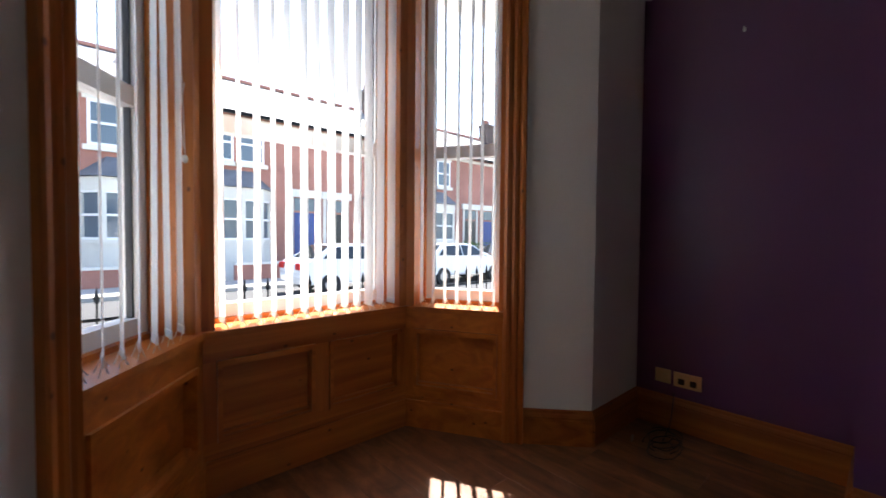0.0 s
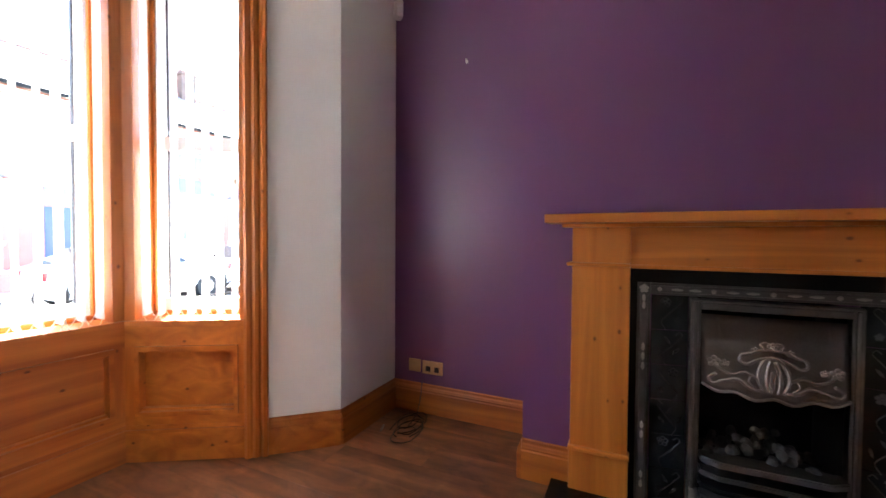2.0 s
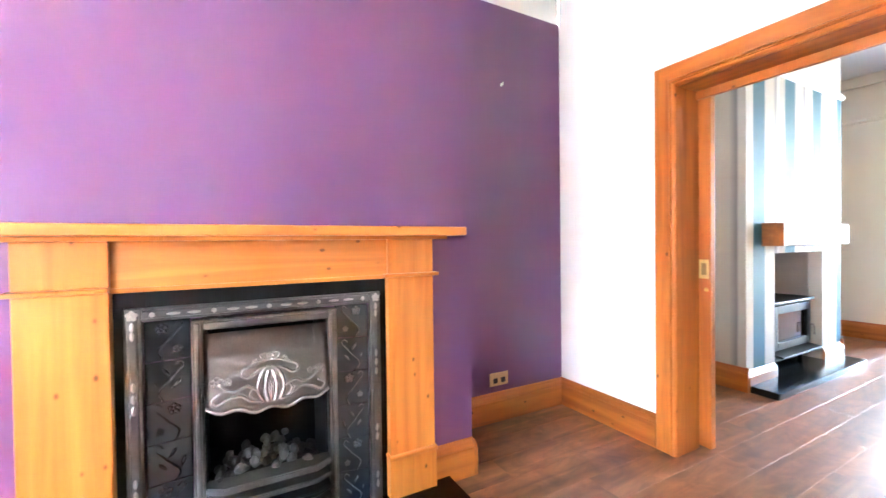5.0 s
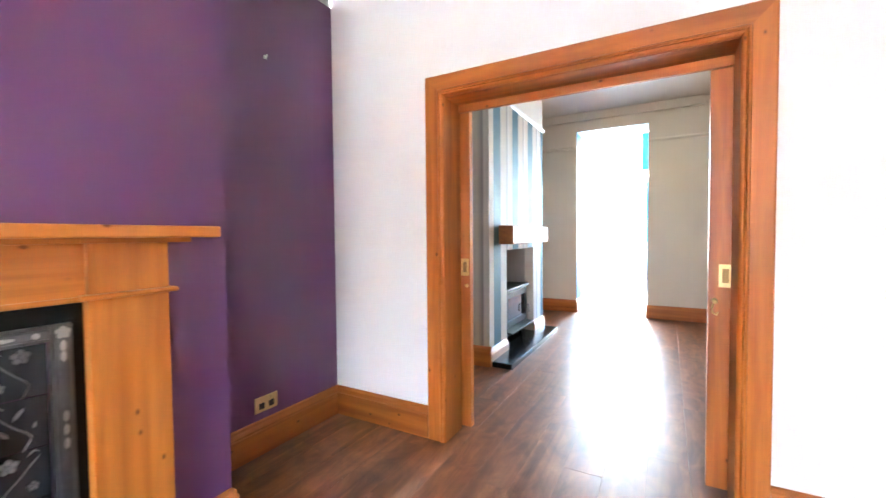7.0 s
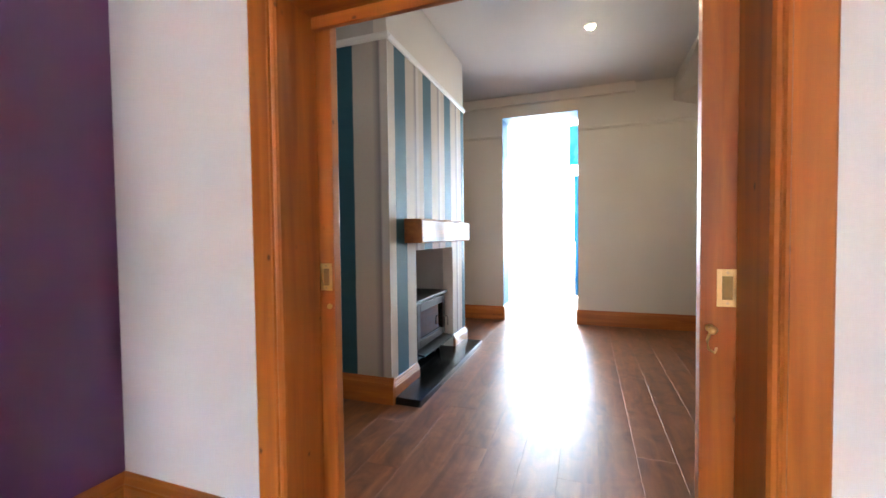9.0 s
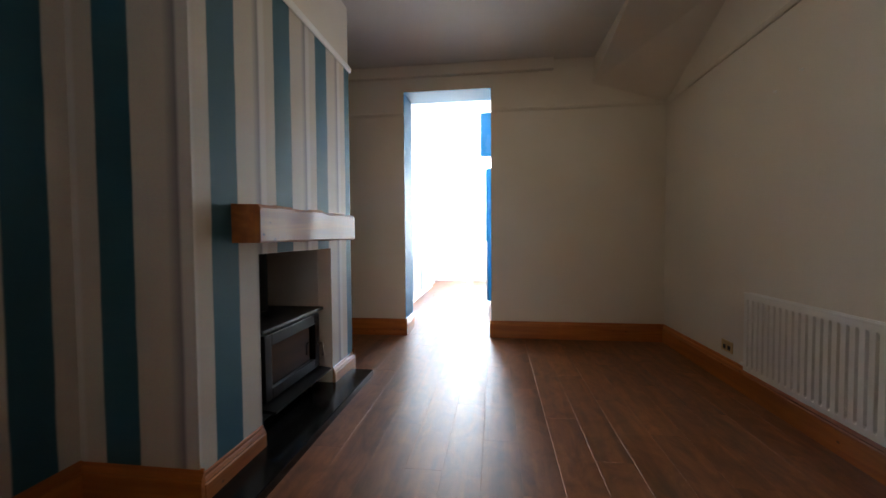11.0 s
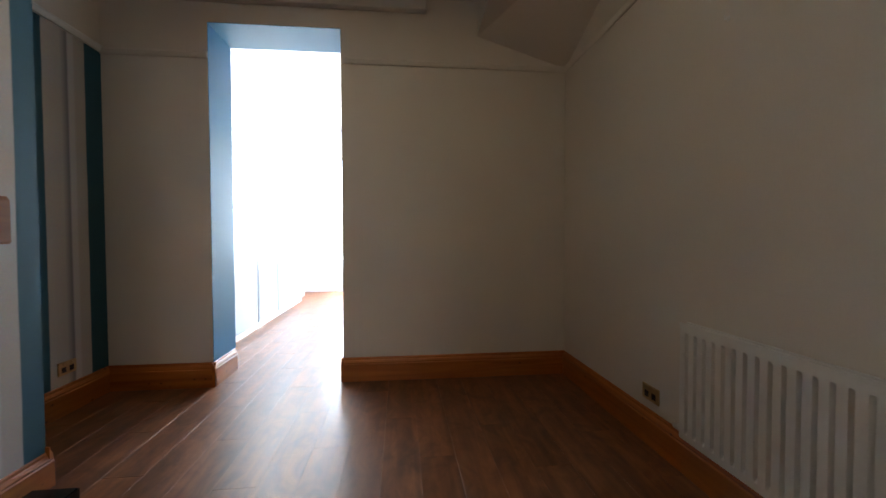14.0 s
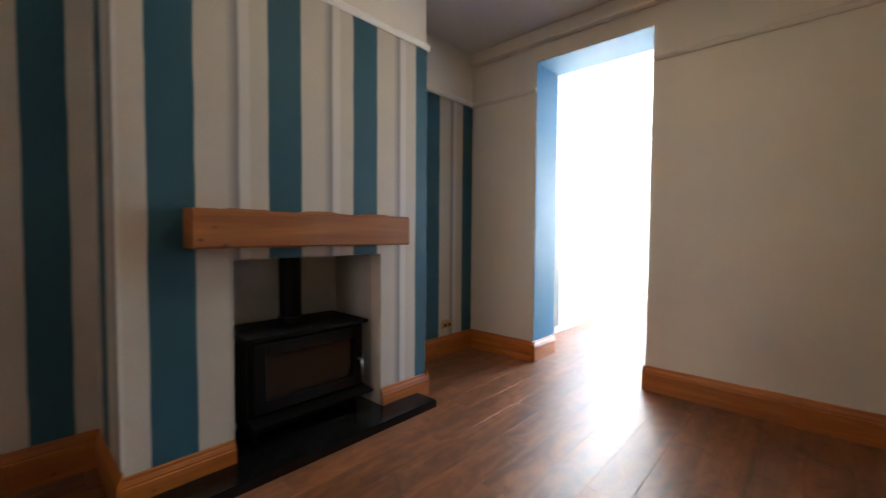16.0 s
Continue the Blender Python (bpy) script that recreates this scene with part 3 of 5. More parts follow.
    if i != 1:
        loop = [(p.x + 0.012 * math.sin(f * 0.35), p.y, WTOP - 0.08 - 1.19 * f / 9) for f in range(10)]
        tube(cord, loop, 0.0018, 5)
        q = Vector(loop[-1])
        tube(cord, [q + Vector((0.014 * math.sin(f * math.pi / 5), 0, 0.28 - 0.055 * f)) for f in range(6)], 0.0016, 5)
        ball(cord, q - Vector((0, 0, 0.02)), 0.011, sz=1.6)
        part("pull_cord", cord, M_CHAIN, blind, "looped cord with a small weight")
    else:
        cord.free()


bay_side(0, 1)
bay_side(1, 2)
bay_side(2, 1)
# floor and ceiling of the bay lie under the main slabs; masonry around its mouth
SPLAY_W, SPLAY_E = Vector((0.565, FRONT_WALL)), Vector((2.975, FRONT_WALL))
for nm, p, q, far in (("wall_south_west", SPLAY_W, BAY[0], -0.3), ("wall_south_east", SPLAY_E, BAY[3], EAST + 0.3)):
    n = bay_normal(0) if p is SPLAY_W else bay_normal(2)
    o = q + n * BAY_T
    pts = [(far, FRONT_WALL, 0), (p.x, p.y, 0), (q.x, q.y, 0), (o.x, o.y, 0), (o.x, -4.66, 0), (far, -4.66, 0)]
    structure(nm, prism(pts, (0, 0, CEIL)), M_WHITE, "white painted front wall with a splayed reveal", "wall")
# splayed skirting and moulded casing post at each side of the bay
for p, q, s in ((SPLAY_W, BAY[0], 1), (SPLAY_E, BAY[3], -1)):
    d = (q - p).normalized()
    n = Vector((d.y, -d.x)) * (-1 if s > 0 else 1)
    n = n if n.x * s > 0 else -n
    end = q - d * 0.085
    skirting(p, end, n)
    prof = [(0, 0), (0.115, 0), (0.115, 0.02), (0.10, 0.034), (0.085, 0.03), (0.075, 0.022), (0.06, 0.034), (0.045, 0.03), (0.036, 0.02), (0.022, 0.036), (0.006, 0.036), (0, 0.028)]
    k = 1.0 if s > 0 else 0.85
    pts = [(q + d * 0.025 - d * 0.115 * k + d * u * k + n * v) for u, v in prof]
    structure("bay_casing", prism([(w.x, w.y, 0) for w in pts], (0, 0, CEIL)), M_PINE[2], "moulded varnished pine casing beside the bay", "casing")

# ---- sliding-door opening ----
casing = thing("door_casing", "wide varnished pine casing with moulded inner edge", "door casing", kind="structure")
for sgn, y in ((-1, MID0),):
    for x_in, out in ((OX0, -1), (OX1, 1)):
        prof = [(0, 0), (0.118, 0), (0.118, 0.018), (0.112, 0.022), (0.036, 0.022), (0.032, 0.028), (0.024, 0.03), (0.02, 0.022), (0.014, 0.026), (0.006, 0.022), (0, 0.012)]
        lw = bmesh.new()
        a = [Vector((x_in + out * u, y + sgn * v, 0)) for u, v in prof]
        b = [Vector((x_in + out * u, y + sgn * v, OH + u)) for u, v in prof]
        va, vb = [lw.verts.new(p) for p in a], [lw.verts.new(p) for p in b]
        for k in range(len(a)):
            kk = (k + 1) % len(a)
            lw.faces.new((va[k], va[kk], vb[kk], vb[k]))
        lw.faces.new(va)
        lw.faces.new(vb[::-1])
        part("casing_side", lw, M_PINE[2], casing)
    hd = bmesh.new()
    va = [hd.verts.new((OX0 - u, y + sgn * v, OH + u)) for u, v in prof]
    vb = [hd.verts.new((OX1 + u, y + sgn * v, OH + u)) for u, v in prof]
    for k in range(len(prof)):
        kk = (k + 1) % len(prof)
        hd.faces.new((va[k], va[kk], vb[kk], vb[k]))
    hd.faces.new(va)
    hd.faces.new(vb[::-1])
    part("casing_head", hd, M_PINE[0], casing)
for y0, y1 in ((0.0, 0.194),):
    part("jamb_lining", boxed(OX0 - 0.02, y0, 0, OX0, y1, OH), M_PINE[2], casing)
    part("jamb_lining", boxed(OX1, y0, 0, OX1 + 0.02, y1, OH), M_PINE[2], casing)
    part("head_lining", boxed(OX0, y0, OH - 0.004, OX1, y1, OH + 0.018), M_PINE[0], casing)
part("track_pelmet", boxed(OX0, 0.17, 1.955, OX1, 0.194, OH - 0.004, bevel=0.003), M_PINE[0], casing)


def sliding_door(x_edge, out, label):
    door = thing("sliding_door", label, "door", group="pair of sliding doors")
    x_far = x_edge + out * 0.68
    part("leaf", boxed(min(x_edge, x_far), 0.205, 0.012, max(x_edge, x_far), 0.248, 1.99, bevel=0.003), M_PINE[2], door)
    for y, s in ((0.205, -1), (0.248, 1)):
        cx = x_edge + out * (0.066 if out > 0 else 0.036)
        pl = bmesh.new()
        for x0, x1, z0, z1 in ((-0.026, -0.013, 0.962, 1.068), (0.013, 0.026, 0.962, 1.068), (-0.013, 0.013, 1.048, 1.068), (-0.013, 0.013, 0.962, 0.982)):
            box(pl, cx + x0, y - 0.002, z0, cx + x1, y + s * 0.004, z1, bevel=0.0008)
        pull = part("flush_pull", pl, M_BRASS, door, "recessed polished brass pull")
        part("pull_recess", boxed(cx - 0.013, y + s * 0.0012, 0.982, cx + 0.013, y + s * 0.0016, 1.048), M_RECESS, pull, "shaded recess")
        part("screw", cyl(cyl(bmesh.new(), (cx, y, 1.058), (cx, y + s * 0.005, 1.058), 0.004), (cx, y, 0.972), (cx, y + s * 0.005, 0.972), 0.004), M_OLDBRASS, pull)
        hk = bmesh.new()
        hx = x_edge + out * 0.024
        cyl(hk, (hx, y, 0.90), (hx, y + s * 0.004, 0.90), 0.011)
        if out > 0:
            cyl(hk, (hx, y, 0.90), (hx, y + s * 0.03, 0.90), 0.005)
            ball(hk, (hx, y + s * 0.034, 0.90), 0.012)
            tube(hk, [(hx, y + s * 0.02, 0.90), (hx - 0.01, y + s * 0.022, 0.87), (hx - 0.008, y + s * 0.022, 0.845), (hx + 0.008, y + s * 0.022, 0.835), (hx + 0.012, y + s * 0.022, 0.85)], 0.004)
        part("hook_catch" if out > 0 else "keyhole_cover", hk, M_BRASS, door, "small brass catch", smooth=True)
    return door


sliding_door(0.922, -1, "pine sliding door leaf pushed into its pocket, brass pull")
sliding_door(2.150, 1, "pine sliding door leaf pushed into its pocket, brass hook")

# ---- front fireplace ----
FY0, FY1, FX = -2.482, -1.516, 0.438
FC = (FY0 + FY1) / 2
sur = thing("fire_surround", "golden pine fireplace surround with plain pilasters", "fireplace")
part("mantel_shelf", boxed(0.437, -2.818, 1.214, 0.602, -1.174, 1.252, bevel=0.006), M_SUR[1], sur)
part("bed_mould", boxed(0.437, -2.755, 1.198, 0.53, -1.237, 1.214, bevel=0.003), M_SUR[1], sur)
part("frieze", boxed(0.437, FY0, 1.026, 0.475, FY1, 1.198, bevel=0.003), M_SUR[1], sur)
part("frieze_bead", boxed(0.437, FY0, 1.026, 0.488, FY1, 1.042, bevel=0.005), M_SUR[1], sur)
for a, b in ((-2.715, FY0), (FY1, -1.295)):
    pil = part("pilaster", boxed(0.437, a, 0.235, 0.492, b, 1.03, bevel=0.004), M_SUR[2], sur)
    part("pilaster_cap", boxed(0.437, a, 1.046, 0.492, b, 1.198, bevel=0.003), M_SUR[2], pil)
    part("cap_bead", boxed(0.437, a - 0.022, 1.03, 0.514, b + 0.022 * (b > -2), 1.046, bevel=0.006), M_SUR[1], pil)
    part("plinth", boxed(0.437, a - 0.004, 0.04, 0.50, b + 0.004, 0.215, bevel=0.004), M_SUR[2], pil)
    part("plinth_bead", boxed(0.437, a - 0.008, 0.215, 0.508, b + 0.008, 0.235, bevel=0.006), M_SUR[1], pil)
tagged(finish("hearth", boxed(0.437, -2.80, 0.0, 0.80, -1.20, 0.04, bevel=0.003), M_SLATE), "black slate hearth slab on the laminate floor", "hearth")

ins = thing("fireplace_insert", "Victorian cast iron fireplace insert with dark tiles", "fireplace insert")
X = FX
part("back_plate", boxed(X, FY0, 0.04, X + 0.012, FY0 + 0.028, 1.026), M_IRON, ins)
part("back_plate", boxed(X, FY1 - 0.028, 0.04, X + 0.012, FY1, 1.026), M_IRON, ins)
part("back_plate", boxed(X, FY0 + 0.028, 0.968, X + 0.012, FY1 - 0.028, 1.026), M_IRON, ins)
fm = bmesh.new()
for y0, y1, z0, z1 in ((FY0 + 0.028, FY0 + 0.078, 0.04, 0.968), (FY1 - 0.078, FY1 - 0.028, 0.04, 0.968), (FY0 + 0.078, FY1 - 0.078, 0.92, 0.968)):
    box(fm, X, y0, z0, X + 0.020, y1, z1, bevel=0.004)
    if z1 - z0 > 0.2:
        box(fm, X, y0 + 0.010, z0, X + 0.027, y1 - 0.010, z1 - 0.01, bevel=0.006)
    else:
        box(fm, X, y0, z0 + 0.010, X + 0.027, y1, z1 - 0.010, bevel=0.006)
part("moulded_frame", fm, M_DARKSTEEL, ins, "burnished moulded border")
orn = bmesh.new()
for yc in (FY0 + 0.053, FY1 - 0.053):
    rosette(orn, X + 0.030, yc, 0.944, 0.018)
    for z in (0.905, 0.875, 0.70, 0.66, 0.62, 0.37, 0.33, 0.16, 0.12):
        ball(orn, (X + 0.030, yc, z), 0.011, 0.4, 0.7, 1.7, sub=1)
for k in range(13):
    y = FY0 + 0.11 + k * (FY1 - FY0 - 0.22) / 12
    ball(orn, (X + 0.030, y, 0.944), 0.010, 0.35, 2.4 if k % 3 else 1.0, 0.6 if k % 3 else 1.0, sub=1)
tagged(part("border_ornament", orn, M_STEEL, ins), kind="stuff")
# tiled cheeks, splayed a little inwards
IN0, IN1 = FY0 + 0.222, FY1 - 0.222


def tile_motif(bm, y, z, w, h, x, flip, bloom):
    """Winding stem with a curl; every other tile carries a pair of flowers, the rest slim leaves."""
    f = -1 if flip else 1
    stem = [(x + 0.003, y + f * w * u, z + h * v) for u, v in ((-0.10, -0.5), (-0.22, -0.25), (0.02, 0.0), (0.20, 0.2), (0.34, 0.36), (0.26, 0.46), (0.16, 0.38))]
    tube(bm, smooth_run(stem, 3), 0.0024, 4)
    if bloom:
        rosette(bm, x + 0.003, y - f * w * 0.12, z + h * 0.30, 0.021)
        rosette(bm, x + 0.003, y + f * w * 0.22, z - h * 0.22, 0.014)
    else:
        for u, v, tilt in ((-0.05, 0.22, 35), (0.18, -0.08, -40), (-0.30, -0.02, 20)):
            tmp = bmesh.new()
            bmesh.ops.create_icosphere(tmp, subdivisions=1, radius=0.02)
            absorb(bm, tmp, pose(x + 0.002, y + f * w * u, z + h * v, f * tilt, 0, 0) @ Matrix.Diagonal((0.15, 0.32, 1, 1)))


for side in (0, 1):
    y0, y1 = (FY0 + 0.082, IN0 - 0.004) if side == 0 else (IN1 + 0.004, FY1 - 0.082)
    yo, yi = (y0, y1) if side == 0 else (y1, y0)
    tw, th = y1 - y0, 0.146
    xo, xi = X + 0.006, X - 0.02
    for k in range(6):
        z0 = 0.042 + k * th
        q = [(xo, yo, z0 + 0.0015), (xi, yi, z0 + 0.0015), (xi, yi, z0 + th - 0.0015), (xo, yo, z0 + th - 0.0015)]
        tb = prism(q, (-0.012, 0, 0))
        tl = part("tile", tb, M_TILE, ins)
        mb = bmesh.new()
        tile_motif(mb, (y0 + y1) / 2, z0 + th / 2, tw, th, (xo + xi) / 2 + 0.0035, (k // 2 + side) % 2, k % 2)
        part("tile_motif", mb, M_TILEMOTIF if side else M_TILE, tl, "raised flower motif", smooth=True)
# inner arched frame, hood, bars
fr = bmesh.new()
for y0, y1, z0, z1 in ((IN0, IN0 + 0.036, 0.04, 0.91), (IN1 - 0.036, IN1, 0.04, 0.91), (IN0 + 0.036, IN1 - 0.036, 0.872, 0.91)):
    box(fr, X - 0.03, y0, z0, X + 0.022, y1, z1, bevel=0.004)
    box(fr, X - 0.03, y0 + 0.01 * (z1 - z0 > 0.2), z0, X + 0.030, y1 - 0.01 * (z1 - z0 > 0.2), z1 - 0.010, bevel=0.005)
part("inner_frame", fr, M_DARKSTEEL, ins, "burnished inner frame")
hood = bmesh.new()
nseg, h0, h1 = 24, IN0 + 0.04, IN1 - 0.04
rows = []
for k in range(nseg + 1):
    f = k / nseg
    y = h0 + (h1 - h0) * f
    e = abs(f - 0.5) * 2
    zb = 0.575 - 0.022 * (1 - e ** 2) + 0.008 * math.cos(e * 12)
    bulge = 0.028 * (1 - (2 * f - 1) ** 2)
    rows.append([hood.verts.new((X - 0.004 + bulge * g + 0.035 * g, y, 0.852 + (zb - 0.852) * g)) for g in (0, 0.35, 0.7, 0.93, 1.0)])
for u, w in zip(rows, rows[1:]):
    for k in range(4):
        hood.faces.new((u[k], w[k], w[k + 1], u[k + 1]))
bmesh.ops.solidify(hood, geom=hood.faces[:], thickness=0.008)
hd = part("hood", hood, M_STEEL, ins, "embossed burnished canopy", smooth=True)
em = bmesh.new()
tube(em, [(X + 0.035 + 0.028 * (1 - (k / 12 - 1) ** 2) + 0.004, h0 + (h1 - h0) * k / 24, 0.575 - 0.022 * (1 - (abs(k / 24 - 0.5) * 2) ** 2) + 0.008 * math.cos(abs(k / 24 - 0.5) * 24) + 0.004) for k in range(25)], 0.006, 5)
for s in (-1, 1):
    def P(dy, z):
        f = (0.852 - z) / 0.33
        return (X + 0.011 + (0.035 + 0.028 * (1 - (dy / 0.24) ** 2)) * f, FC + s * dy, 0.852 - 0.87 * (0.852 - z))
    def vine(r, *pairs):
        tube(em, smooth_run([P(dy, z) for dy, z in pairs], 4), r, 6)
    vine(0.007, (0.012, 0.545), (0.020, 0.59), (0.016, 0.64), (0.006, 0.675))
    vine(0.006, (0.028, 0.548), (0.046, 0.595), (0.040, 0.645), (0.018, 0.685), (0.0, 0.692))
    vine(0.006, (0.03, 0.55), (0.07, 0.556), (0.105, 0.585), (0.15, 0.575), (0.185, 0.555), (0.20, 0.575), (0.175, 0.60))
    vine(0.005, (0.05, 0.60), (0.085, 0.62), (0.12, 0.605), (0.155, 0.615), (0.18, 0.64))
    vine(0.005, (0.015, 0.69), (0.05, 0.675), (0.078, 0.655), (0.10, 0.665), (0.094, 0.69), (0.068, 0.70), (0.04, 0.715), (0.0, 0.72))
    vine(0.004, (0.055, 0.56), (0.075, 0.58), (0.066, 0.605), (0.05, 0.60))
    vine(0.004, (0.02, 0.72), (0.035, 0.738), (0.02, 0.75), (0.006, 0.742))
    rosette(em, *P(0.183, 0.650), 0.022, 0.4)
    rosette(em, *P(0.148, 0.648), 0.014, 0.4)
    rosette(em, *P(0.052, 0.715), 0.013, 0.4)
for dy in (-0.008, 0.0, 0.008):
    f = (0.852 - 0.60) / 0.33
    ball(em, (X + 0.012 + 0.063 * f, FC + dy, 0.632), 0.008, 0.6, 0.5, 5.0, sub=2)
rosette(em, X + 0.034, FC, 0.750, 0.016, 0.4)
part("relief", em, M_STEEL, hd, "flowing floral relief", smooth=True)
box_b = bmesh.new()
box(box_b, X - 0.30, IN0 + 0.036, 0.05, X - 0.28, IN1 - 0.036, 0.90)
for y0, y1 in ((IN0 + 0.03, IN0 + 0.04), (IN1 - 0.04, IN1 - 0.03)):
    box(box_b, X - 0.30, y0, 0.05, X - 0.02, y1, 0.90)
box(box_b, X - 0.30, IN0 + 0.03, 0.05, X, IN1 - 0.03, 0.2)
part("firebox", box_b, M_IRON, ins)
for k, (z0, z1, dx) in enumerate(((0.275, 0.300, 0.085), (0.222, 0.242, 0.08), (0.170, 0.190, 0.08), (0.105, 0.145, 0.085), (0.042, 0.092, 0.10))):
    a, b = IN0 + 0.036, IN1 - 0.036
    pts = [(X - 0.01, a, z0), (X + dx * 0.6, a + 0.002, z0), (X + dx, a + 0.06, z0), (X + dx, b - 0.06, z0), (X + dx * 0.6, b - 0.002, z0), (X - 0.01, b, z0)]
    bb = prism(pts, (0, 0, z1 - z0))
    bmesh.ops.bevel(bb, geom=bb.edges[:], offset=0.005, segments=2, affect="EDGES")
    part("fire_bar", bb, (M_DARKSTEEL, M_DARKSTEEL, M_IRON, M_DARKSTEEL, M_STEEL)[k], ins)
rt = bmesh.new()
for k in range(12):
    ball(rt, (X + 0.086, IN0 + 0.10 + k * (IN1 - IN0 - 0.2) / 11, 0.125), 0.010, 0.5, 1.2, 0.9, sub=1)
part("rail_ornament", rt, M_STEEL, ins)
for y in (IN0 + 0.02, IN1 - 0.02):
    ft = bmesh.new()
    cyl(ft, (X + 0.02, y, 0.04), (X + 0.02, y, 0.13), 0.022, 0.014, 10)
    ball(ft, (X + 0.02, y, 0.14), 0.018, sub=1)
    part("foot", ft, M_STEEL, ins)
rng = random.Random(5)
coal_bm = bmesh.new()
ball(coal_bm, (0, 0, 0), 0.03, sub=2)
for v in coal_bm.verts:
    v.co *= 1 + 0.28 * noise.noise(v.co * 45)
coal_me = bpy.data.meshes.new("coal")
coal_bm.to_mesh(coal_me)
coal_bm.free()
coal_me.materials.append(M_COAL)
coals = thing("coal_heap", "heap of grey coals in the fire basket", "coal", at=Matrix.Translation((X - 0.09, FC, 0.2)))
for k in range(80):
    d = rng.uniform(-0.19, 0.19)
    lift = rng.random() * 0.13 * (1 - abs(d) / 0.23)
    c = new("coal", coal_me)
    c.parent = coals
    s = rng.uniform(0.5, 0.85)
    c.matrix_local = pose(rng.uniform(-0.1, 0.1), d, 0.06 + lift, rng.uniform(0, 360), rng.uniform(0, 360), 0) @ Matrix.Diagonal((s, s * 0.9, s * 0.8, 1))


# ---- sockets, hooks, sensor, cable ----
def socket(center, axis_n, width, gangs, label, mat=M_OLDBRASS):
    """Flat plate on a wall; axis_n is the wall's inward normal along x."""
    o = thing("wall_socket", label, "socket", at=Matrix.Translation(center))
    s = axis_n
    part("plate", boxed(0, -width / 2, -0.043, s * 0.008, width / 2, 0.043, bevel=0.0025), mat, o)
    for g in range(gangs):
        y = (g - (gangs - 1) / 2) * 0.062
        part("insert", boxed(s * 0.006, y - 0.017, -0.026, s * 0.0095, y + 0.017, 0.008, bevel=0.001), M_BLACK, o, "black insert with pin holes")
        sw = boxed(s * 0.006, y - 0.008, 0.024, s * 0.013, y + 0.008, 0.037, bevel=0.002)
        part("switch", sw, mat, o)
    return o


socket((0.0, -3.64, 0.30), 1, 0.146, 2, "double brass socket with black inserts on purple wall")
tagged(finish("aerial_outlet", boxed(0.0, -3.815, 0.262, 0.008, -3.728, 0.345, bevel=0.002), M_OLDBRASS), "single aged brass outlet plate on purple wall", "outlet")
socket((0.0, -0.565, 0.275), 1, 0.146, 2, "double aged brass socket on purple wall")
socket((0.0, 4.02, 0.30), 1, 0.146, 2, "double aged brass socket on striped wallpaper")
socket((EAST, 3.212, 0.282), -1, 0.146, 2, "double aged brass socket beside the radiator")
socket((0.0, 0.925, 0.235), 1, 0.146, 2, "double aged brass socket on striped wallpaper, near alcove")


def hook(p, nx):
    h = bmesh.new()
    x, y, z = p
    cyl(h, (x, y, z), (x + nx * 0.012, y, z), 0.007, seg=8)
    box(h, x, y - 0.006, z - 0.010, x + nx * 0.005, y + 0.006, z + 0.010, bevel=0.001)
    tube(h, [(x + nx * 0.008, y, z), (x + nx * 0.02, y, z - 0.006), (x + nx * 0.02, y, z + 0.012)], 0.003, 5)
    return tagged(finish("picture_hook", h, M_PLASTIC), "small pale picture hook on a painted wall", "hook")


hook((0.0, -3.417, 2.235), 1)
hook((0.0, -0.52, 2.22), 1)
hook((EAST, 2.72, 2.05), -1)
hook((EAST, 2.50, 2.10), -1)
sen = thing("alarm_sensor", "white corner alarm sensor", "sensor", at=pose(0.05, FRONT_WALL + 0.05, 2.63, 0, 0, 45))
part("housing", boxed(-0.035, -0.025, -0.055, 0.035, 0.025, 0.055, bevel=0.012), M_PLASTIC, sen, smooth=False)
part("lens", boxed(-0.02, -0.033, -0.045, 0.02, -0.02, 0.0, bevel=0.006), M_UPVC, sen)
cb = bmesh.new()
rng = random.Random(11)
for s in range(3):
    pts = []
    for k in range(26):
        a = k * 0.42 + s
        r = 0.11 + 0.05 * math.sin(a * 0.7 + s)
        pts.append((0.22 + 0.06 * s + r * 1.1 * math.cos(a), -3.70 + 0.02 * s + 0.6 * r * math.sin(a), 0.006 + 0.004 * s + 0.012 * abs(math.sin(a * 1.7))))
    tube(cb, pts, 0.0028, 5)
tube(cb, [(0.03, -3.70, 0.22), (0.06, -3.70, 0.10), (0.10, -3.70, 0.03), (0.16, -3.70, 0.008), (0.26, -3.68, 0.006)], 0.003, 5)
tagged(finish("aerial_cable", cb, M_CABLE, smooth=True), "loose coil of black cable on the floor", "cable")
pl = bmesh.new()
cyl(pl, (0.30, -3.82, 0.012), (0.36, -3.80, 0.012), 0.006)
cyl(pl, (0.36, -3.80, 0.012), (0.375, -3.795, 0.012), 0.004)
tagged(finish("cable_plug", pl, M_STEEL), "small metal aerial plug on the floor", "plug")

# ---- back room chimney breast and stove ----
BX, BY0, BY1 = 0.56, 1.37, 3.15
OY0, OY1, OZ = 1.815, 2.735, 1.06
br = bmesh.new()
pts = [(BX, BY0, 0), (BX, OY0, 0), (BX, OY0, OZ), (BX, OY1, OZ), (BX, OY1, 0), (BX, BY1, 0), (BX, BY1, CEIL), (BX, BY0, CEIL)]
structure("chimney_breast_back", prism(pts, (-0.10, 0, 0)), M_CREAM, "off-white chimney breast with a stove recess", "wall")
bb = bmesh.new()
box(bb, 0.0, BY0, 0, 0.459, OY0 - 0.01, CEIL)
box(bb, 0.0, OY1 + 0.01, 0, 0.459, BY1, CEIL)
box(bb, 0.0, OY0 - 0.01, OZ + 0.25, 0.459, OY1 + 0.01, CEIL)
